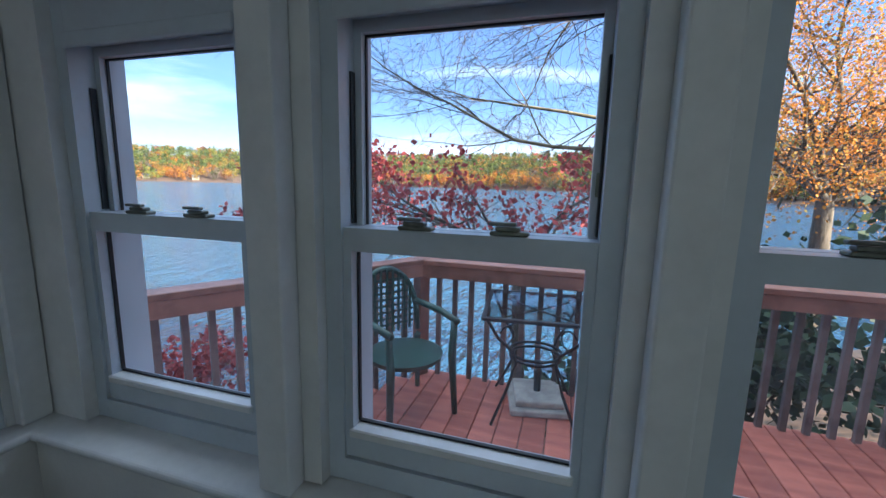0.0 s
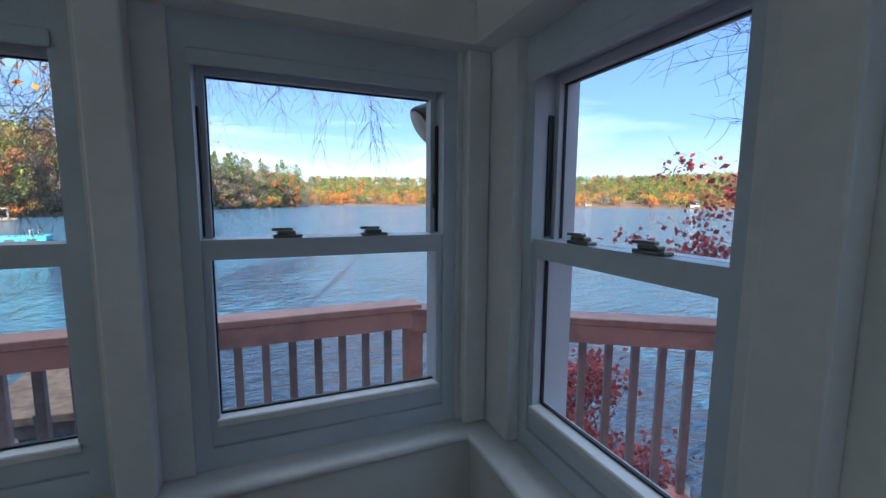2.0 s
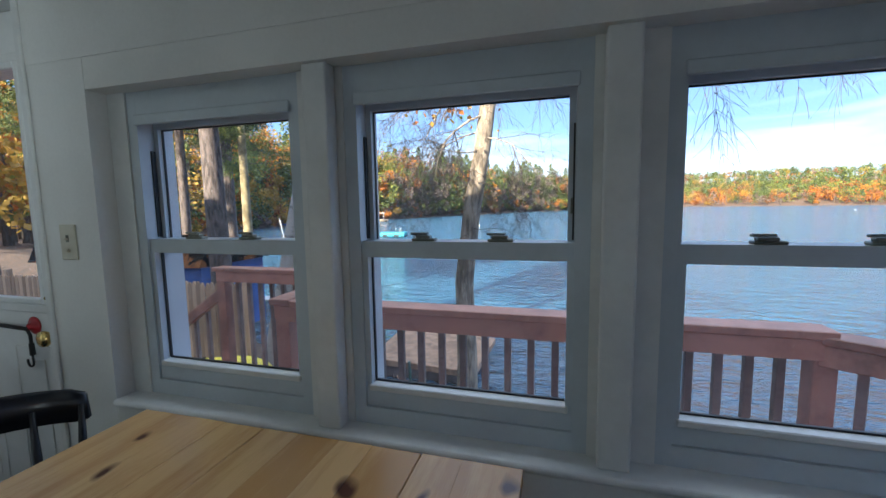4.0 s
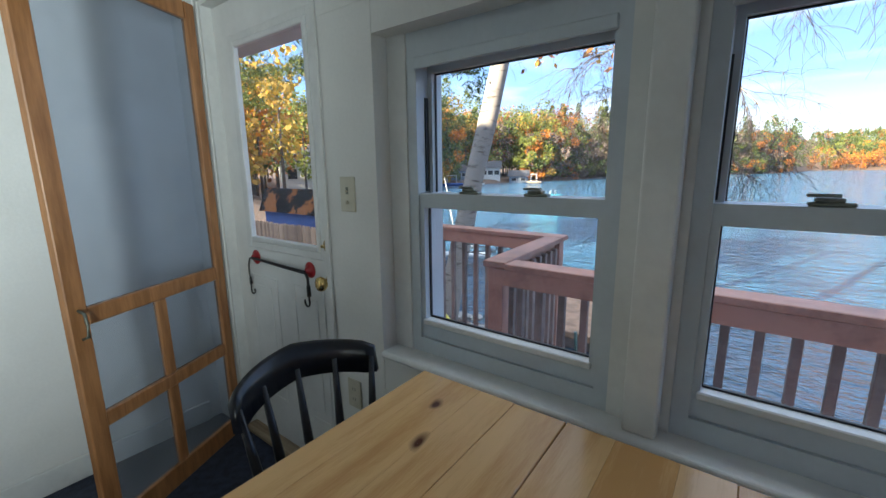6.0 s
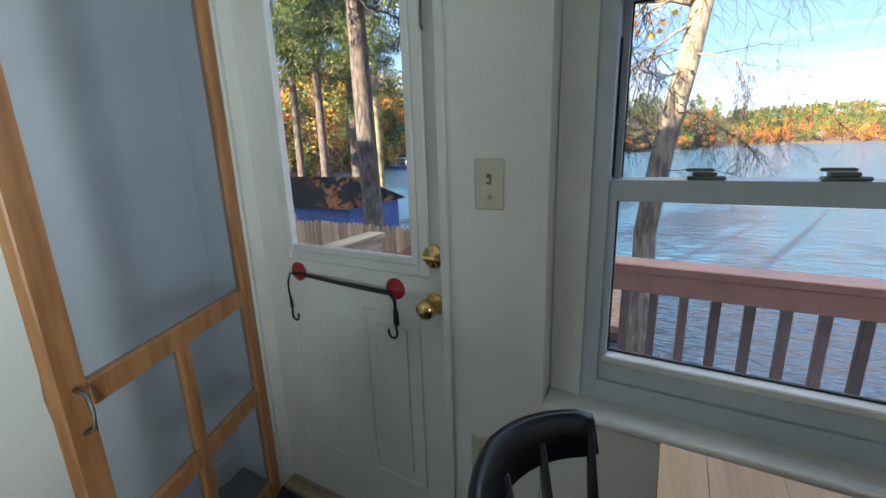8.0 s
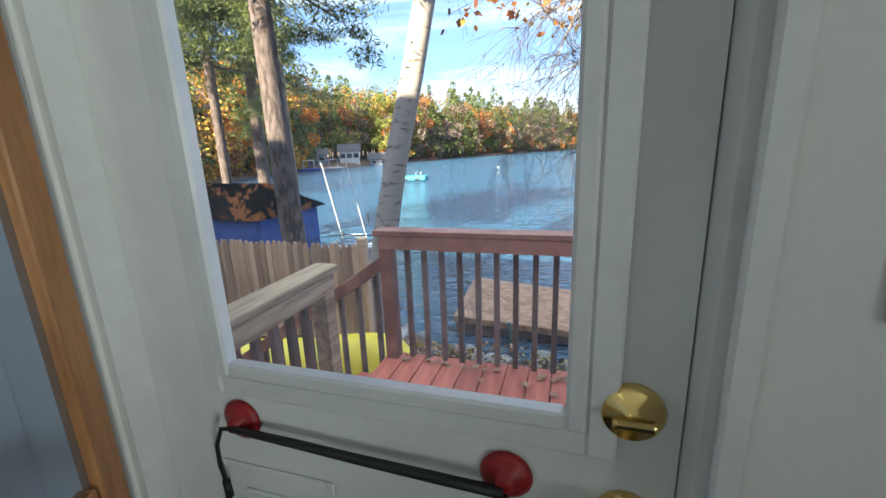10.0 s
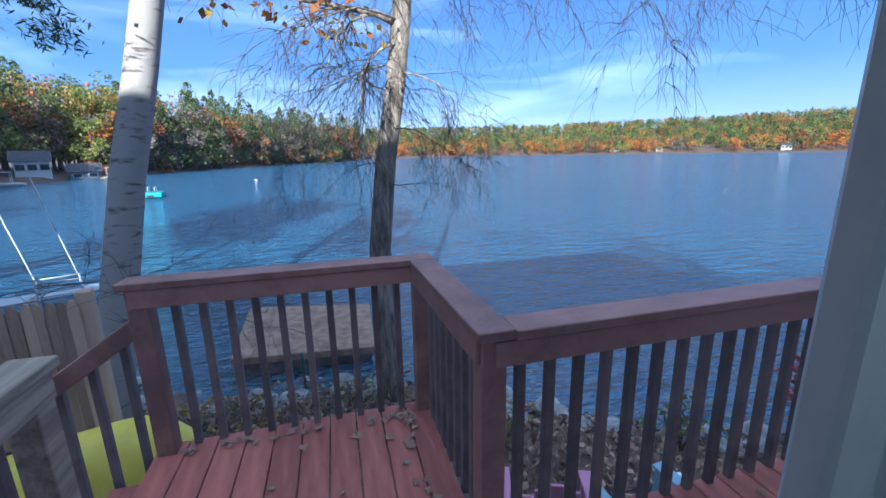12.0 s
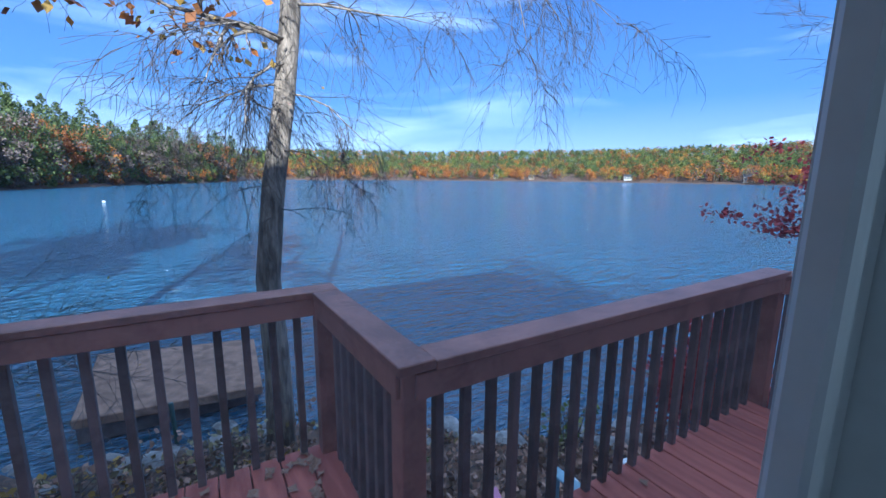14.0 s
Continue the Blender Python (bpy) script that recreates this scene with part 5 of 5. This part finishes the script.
part("corner_board", boxes((-8.75, 6.27, -1.7, -8.63, 6.42, 0.06)), M_BLUE, shed)
rfm = bmesh.new()
rv = [rfm.verts.new(p) for p in ((-14.2, 6.2, 0.05), (-8.6, 6.2, 0.05), (-8.5, 6.5, 0.78), (-14.2, 6.5, 0.78), (-14.2, 8.6, 0.06), (-8.6, 8.6, 0.06))]
for f in ((0, 1, 2, 3), (3, 2, 5, 4), (0, 4, 5, 1), (1, 5, 2), (0, 3, 4)):
    rfm.faces.new([rv[i] for i in f])
M_TARP = mat("leafy_roof", (0.010, 0.011, 0.012), 0.95, spec=0.1, var=0.3, scale=1.3, bscale=9, color2=(0.22, 0.085, 0.03), detail=4)
M_TARP.node_tree.nodes["Color Ramp"].color_ramp.elements[0].position = 0.50
M_TARP.node_tree.nodes["Color Ramp"].color_ramp.elements[1].position = 0.53
part("roof", rfm, M_TARP, shed, "black roof covered with patches of orange leaves")

M_YELLOW = mat("yellow_plastic", (0.62, 0.50, 0.03), 0.5, var=0.15, scale=3, color2=(0.74, 0.62, 0.08))


def hull(L, w, h, seg=18, blunt=2.4):
    """A kayak hull lying upside down, pointed at both ends."""
    bm = bmesh.new()
    rows = []
    for i in range(seg + 1):
        t = i / seg * 2 - 1
        k = max(0.03, (1 - abs(t) ** blunt))
        rows.append([bm.verts.new((t * L / 2, w / 2 * k * math.cos(a), h * (0.35 + 0.65 * k) * math.sin(a) + 0.08 * t * t)) for a in [math.pi * j / 10 for j in range(11)]])
    for a, b in zip(rows, rows[1:]):
        for j in range(10):
            bm.faces.new((a[j], a[j + 1], b[j + 1], b[j]))
        bm.faces.new((a[10], a[0], b[0], b[10]))
    bm.faces.new(rows[0])
    bm.faces.new(rows[-1][::-1])
    for f in bm.faces:
        f.smooth = True
    return bm


ky = thing("kayak", "yellow plastic boat lying upside down on the bank", "boat", at=pose(-5.25, 2.78, gz(-5.25, 2.78) - 0.02, 0, -3, 10))
part("hull", hull(2.75, 0.75, 1.22, blunt=9), M_YELLOW, ky)
part("keel_strip", boxes((-0.35, -0.012, 1.215, 0.35, 0.012, 1.23)), M_BLACK, ky)

M_DOCK = mat("brown_outdoor_carpet", (0.25, 0.15, 0.095), 0.95, var=0.25, scale=6, bump=0.4, bscale=200, color2=(0.36, 0.22, 0.145))
dock = thing("swim_float", "square float with a brown carpeted top, moored at the shore", "float")
db = bmesh.new()
dv = [db.verts.new((x, y, z)) for z in (-2.04, -1.90) for x, y in ((-4.83, 6.85), (-2.45, 6.6), (-2.36, 8.75), (-4.95, 9.35))]
for f in ((3, 2, 1, 0), (4, 5, 6, 7), (0, 1, 5, 4), (1, 2, 6, 5), (2, 3, 7, 6), (3, 0, 4, 7)):
    db.faces.new([dv[i] for i in f])
bmesh.ops.bevel(db, geom=db.edges[:], offset=0.015, segments=1, affect="EDGES")
part("top", db, M_DOCK, dock)
part("frame_beam", boxes((-4.8, 6.9, -2.4, -2.5, 7.0, -2.045), (-4.8, 8.5, -2.4, -2.5, 8.6, -2.045)), M_BAL, dock)
part("mooring_pole", tube([(-3.6, 6.2, -2.6), (-3.62, 6.1, -1.6)], 0.03), M_GREEN, dock, "green metal mooring pole")

M_ALU = mat("painted_aluminium", (0.42, 0.43, 0.43), 0.5, 0.2, var=0.1, scale=6)
gw = thing("dock_ladder", "white metal dock ladder and gangway standing in the water", "ladder", at=pose(-10.1, 11.7, -1.9, 0, 0, 25))
for x in (0.0, 0.8):
    part("rail", tube([(x, 0, -0.8), (x, 0, 0.2), (x - 0.5, 0.1, 2.9)], 0.016), M_ALU, gw)
    part("rail", tube([(x, -0.5, -0.8), (x, -0.5, 0.55)], 0.02), M_ALU, gw)
for k in range(5):
    part("rung", tube([(-0.03, -0.5, 0.1 + k * 0.11), (0.83, -0.5, 0.1 + k * 0.11)], 0.018), M_ALU, gw)
part("gangway", boxes((-2.2, -0.4, -0.02, 1.1, 0.3, 0.04)), M_ALU, gw)

M_TURQ = mat("turquoise_plastic", (0.02, 0.27, 0.34), 0.5, var=0.12, scale=2)
raft = thing("swim_raft", "turquoise swimming raft with a small ladder, anchored in the lake", "raft", at=pose(-20.4, 45.0, Z_WATER, 0, 0, 12))
part("deck", boxes((-1.6, -1.3, 0.05, 1.6, 1.3, 0.5), bevel=0.08, seg=2), M_TURQ, raft)
for x in (-0.95, 0.4):
    part("recess", boxes((x, -1.32, 0.1, x + 0.55, -1.301, 0.3)), M_BLACK, raft)
for x in (0.4, 0.95):
    part("ladder_rail", tube([(x, -0.2, 0.5), (x, -0.2, 0.95), (x + 0.1, 0.15, 1.0), (x + 0.1, 0.3, 0.5)], 0.06), M_ALU, raft)
M_WHITE = mat("white_plastic", (0.75, 0.75, 0.73), 0.45, var=0.06, scale=4)
for x, y in ((-14.4, 69.3), (92, 165), (172, 128)):
    by = thing("mooring_buoy", "white mooring buoy floating on the lake", "buoy", at=pose(x, y, Z_WATER))
    part("float", lathe([(0.04, -0.12), (0.16, -0.06), (0.21, 0.04), (0.17, 0.11), (0.07, 0.15), (0.04, 0.17)], 14), M_WHITE, by)


def seat_chair(x, y, m_, label, rz):
    """A low slatted garden chair."""
    z = gz(x, y)
    ch = thing("garden_chair", label, "chair", at=pose(x, y, z, 0, 0, rz))
    for k in range(5):
        part("back_slat", boxes((-0.27 + k * 0.11, 0.2, 0.25, -0.18 + k * 0.11, 0.225, 0.86 - 0.05 * abs(k - 2)), bevel=0.006), m_, ch)
        part("seat_slat", boxes((-0.27, -0.25 + k * 0.09, 0.29, 0.27, -0.17 + k * 0.09, 0.31)), m_, ch)
    for sx in (-1, 1):
        part("armrest", boxes((sx * 0.34 - 0.06, -0.32, 0.5, sx * 0.34 + 0.06, 0.3, 0.525), bevel=0.006), m_, ch)
        part("leg", boxes((sx * 0.33 - 0.03, -0.3, 0, sx * 0.33 + 0.03, -0.24, 0.499)), m_, ch)
        part("leg", boxes((sx * 0.33 - 0.03, 0.2, 0, sx * 0.33 + 0.03, 0.26, 0.499)), m_, ch)
    return ch


M_PINK = mat("pink_plastic", (0.50, 0.20, 0.30), 0.6, var=0.12, scale=4)
M_CYAN = mat("pale_blue_plastic", (0.24, 0.36, 0.42), 0.6, var=0.12, scale=4)
seat_chair(-1.55, 2.2, M_PINK, "pink plastic garden chair on the bank below the deck", 160)
seat_chair(-0.75, 2.0, M_CYAN, "pale blue plastic garden chair on the bank", 185)
seat_chair(-0.05, 1.9, M_WHITE, "white plastic garden chair on the bank", 170)

# ---- neighbours ----
M_SIDING = mat("white_siding", (0.55, 0.54, 0.51), 0.7, var=0.06, scale=1)
M_PANE = mat("dark_window_pane", (0.03, 0.035, 0.04), 0.15, var=0.2, scale=1)
M_TAN = mat("tan_siding", (0.30, 0.25, 0.19), 0.8, var=0.1, scale=1)


def cottage(x, y, w, d, h, rz, m_wall, label, nwin=3, z=None):
    z = gz(x, y) if z is None else z
    ob = thing("house", label, "house", at=pose(x, y, z, 0, 0, rz))
    part("wall", boxes((-w / 2, -d / 2, -1.0, w / 2, d / 2, h)), m_wall, ob)
    r_ = bmesh.new()
    q = [r_.verts.new(p) for p in ((-w / 2 - 0.4, -d / 2 - 0.4, h), (w / 2 + 0.4, -d / 2 - 0.4, h), (w / 2 + 0.4, d / 2 + 0.4, h), (-w / 2 - 0.4, d / 2 + 0.4, h), (-w / 2 - 0.4, 0, h + d * 0.38), (w / 2 + 0.4, 0, h + d * 0.38))]
    for f in ((0, 1, 5, 4), (2, 3, 4, 5), (0, 4, 3), (1, 2, 5), (3, 2, 1, 0)):
        r_.faces.new([q[i] for i in f])
    part("roof", r_, M_ROOF, ob)
    for k in range(nwin):
        cx = -w / 2 + w * (k + 0.5) / nwin
        wn = part("window", boxes((cx - 0.7, -d / 2 - 0.06, h * 0.38, cx + 0.7, -d / 2 - 0.005, h * 0.82)), M_SIDING, ob)
        part("pane", boxes((cx - 0.58, -d / 2 - 0.09, h * 0.42, cx + 0.58, -d / 2 - 0.065, h * 0.78)), M_PANE, wn)
    return ob


M_SLATE = mat("slate_blue_siding", (0.16, 0.20, 0.25), 0.8, var=0.1, scale=1)
cottage(-53.5, 89.0, 4.6, 4.5, 2.7, 28, M_SIDING, "white lakeside house with a dark roof among the trees", 3)
cottage(-47.8, 93.0, 4.4, 4.0, 1.7, 24, M_SLATE, "low slate-blue boathouse near the shore", 2)
cottage(-57.6, 81.5, 4.4, 4.0, 2.0, 32, M_SLATE, "small grey-blue cottage beside the white house", 2)
cottage(-52, 34, 6, 7, 3.6, 60, M_SIDING, "pale neighbouring house behind the pines", 2)
cottage(256.2, 186.1, 5, 4, 2.4, -54, M_SIDING, "white house far across the lake", 3)
cottage(269.2, 116.6, 6, 5, 2.8, -66, M_TAN, "tan house far across the lake", 3)
cottage(219.9, 244.8, 4, 4, 1.8, -45, M_TAN, "small tan house far across the lake", 2)
cottage(200.4, 265.0, 4, 4, 1.6, -40, M_TAN, "small tan cottage far across the lake", 2)


def small_boat(x, y, L, rz, m_, label):
    ob = thing("motor_boat", label, "boat", at=pose(x, y, Z_WATER + 0.55, 180, 0, rz))
    part("hull", hull(L, L * 0.34, 0.7), m_, ob)
    part("canopy", boxes((-L * 0.2, -L * 0.13, -1.6, L * 0.2, L * 0.13, -1.5)), M_SIDING, ob)
    for sx in (-1, 1):
        for sy in (-1, 1):
            part("canopy_post", boxes((sx * L * 0.18 - 0.04, sy * L * 0.11 - 0.04, -1.5, sx * L * 0.18 + 0.04, sy * L * 0.11 + 0.04, 0.05)), M_ALU, ob)


small_boat(-48.6, 73.6, 4.6, 20, M_SIDING, "white covered motor boat moored by the houses")
small_boat(-52.3, 70.6, 5.5, 30, M_BLUE, "blue motor boat moored by the houses")
small_boat(-41.6, 88.2, 3.6, 15, M_TAN, "small tan boat pulled up on the shore")


def car(x, y, rz, m_, label):
    ob = thing("parked_van", label, "vehicle", at=pose(x, y, gz(x, y), 0, 0, rz))
    part("body", boxes((-2.2, -0.9, 0.35, 2.2, 0.9, 1.05), bevel=0.12, seg=2), m_, ob)
    part("cabin", boxes((-1.9, -0.82, 1.06, 1.2, 0.82, 1.75), bevel=0.15, seg=2), m_, ob)
    for k in range(3):
        part("window", boxes((-1.7 + k * 0.95, -0.835, 1.15, -0.9 + k * 0.95, -0.822, 1.6)), M_PANE, ob)
    for sx in (-1.35, 1.35):
        for sy in (-0.86, 0.86):
            part("wheel", lathe([(0.30, -0.1), (0.34, -0.08), (0.34, 0.08), (0.30, 0.1)], 16), M_BLACK, ob, at=pose(sx, sy, 0.34, 90))


car(-26.5, 26, 35, M_WHITE, "white van parked under the trees of the next lot")
car(-25, 21.5, 40, M_RED, "red car parked behind the shed")

# ---- litter, stones and last details ----
def scatter():
    c = Clumps(61)
    r = c.rng
    for n, kx, ky_, kinds, size in ((5200, (-2.6, 3.0), (1.2, 5.2), ("litter",), 0.05), (2600, (-6.5, -2.4), (2.2, 6.2), ("litter",), 0.05), (500, (-5, 1), (4.2, 5.8), ("straw", "gold"), 0.04)):
        x, y = r.uniform(*kx, n), r.uniform(*ky_, n)
        z = ground_z(x, y)
        ok = z > Z_WATER - 0.02
        for k in kinds:
            c.add(np.stack([x[ok], y[ok], z[ok] + 0.03 + r.uniform(0, 0.03, ok.sum())], 1), size, KINDS.index(k))
    tagged(part("leaf_litter", c.mesh("leaf_litter"), None), "brown fallen leaves covering the bank", "leaves", kind="stuff")
    rnd = random.Random(62)
    for i in range(70):
        x = rnd.uniform(-7, 4.2)
        y = float(np.interp(x, [p[0] for p in SHORE], [p[1] for p in SHORE])) + rnd.gauss(-0.1, 0.22)
        b = bmesh.new()
        bmesh.ops.create_icosphere(b, subdivisions=2, radius=1)
        s = rnd.uniform(0.06, 0.2)
        off = rnd.uniform(0, 50)
        for v in b.verts:
            k = 1 + 0.35 * noise.noise(v.co * 1.3 + Vector((off, 0, 0)))
            v.co = Vector((v.co.x * s * 1.3, v.co.y * s, v.co.z * s * 0.6)) * k
        rock = part("shore_stone", b, M_ROCK, None, "", pose(x, y, max(gz(x, y), Z_WATER - 0.02) + s * 0.1, 0, 0, rnd.uniform(0, 180)))
        tagged(rock, "grey stone lying at the water's edge", "stone", "shore stones")
    for i in range(64):
        x, y = (rnd.uniform(-3.7, -2.6), rnd.uniform(1.1, 2.1)) if i < 50 else (rnd.uniform(-2.3, 0.1), rnd.uniform(0.4, 1.05))
        if i < 38:
            x, y = rnd.choice(((-2.60 - abs(rnd.gauss(0, 0.05)), rnd.uniform(1.2, 2.1)), (rnd.uniform(-3.8, -2.6), 2.07 - abs(rnd.gauss(0, 0.05)))))
        b = bmesh.new()
        s = rnd.uniform(0.018, 0.034)
        pts = [(0, 0, 0.002)] + [(s * k * math.cos(a), s * k * math.sin(a), rnd.uniform(0.004, 0.02)) for a, k in ((0, 1.3), (0.7, 0.7), (1.5, 1.1), (2.4, 0.6), (3.2, 1.2), (4.0, 0.6), (4.8, 1.0), (5.6, 0.65))]
        vv = [b.verts.new(p) for p in pts]
        for j in range(8):
            b.faces.new((vv[0], vv[1 + j], vv[1 + (j + 1) % 8]))
        lf = part("fallen_leaf", b, LEAF["litter"], None, "", pose(x, y, ZD + 0.003, 0, 0, rnd.uniform(0, 360)))
        tagged(lf, "curled brown leaf lying on the red deck", "leaf", "leaves on the deck")


M_ROCK = mat("shore_rock", (0.16, 0.15, 0.14), 0.85, var=0.3, scale=5, bump=0.5, bscale=30, color2=(0.34, 0.33, 0.31))
scatter()
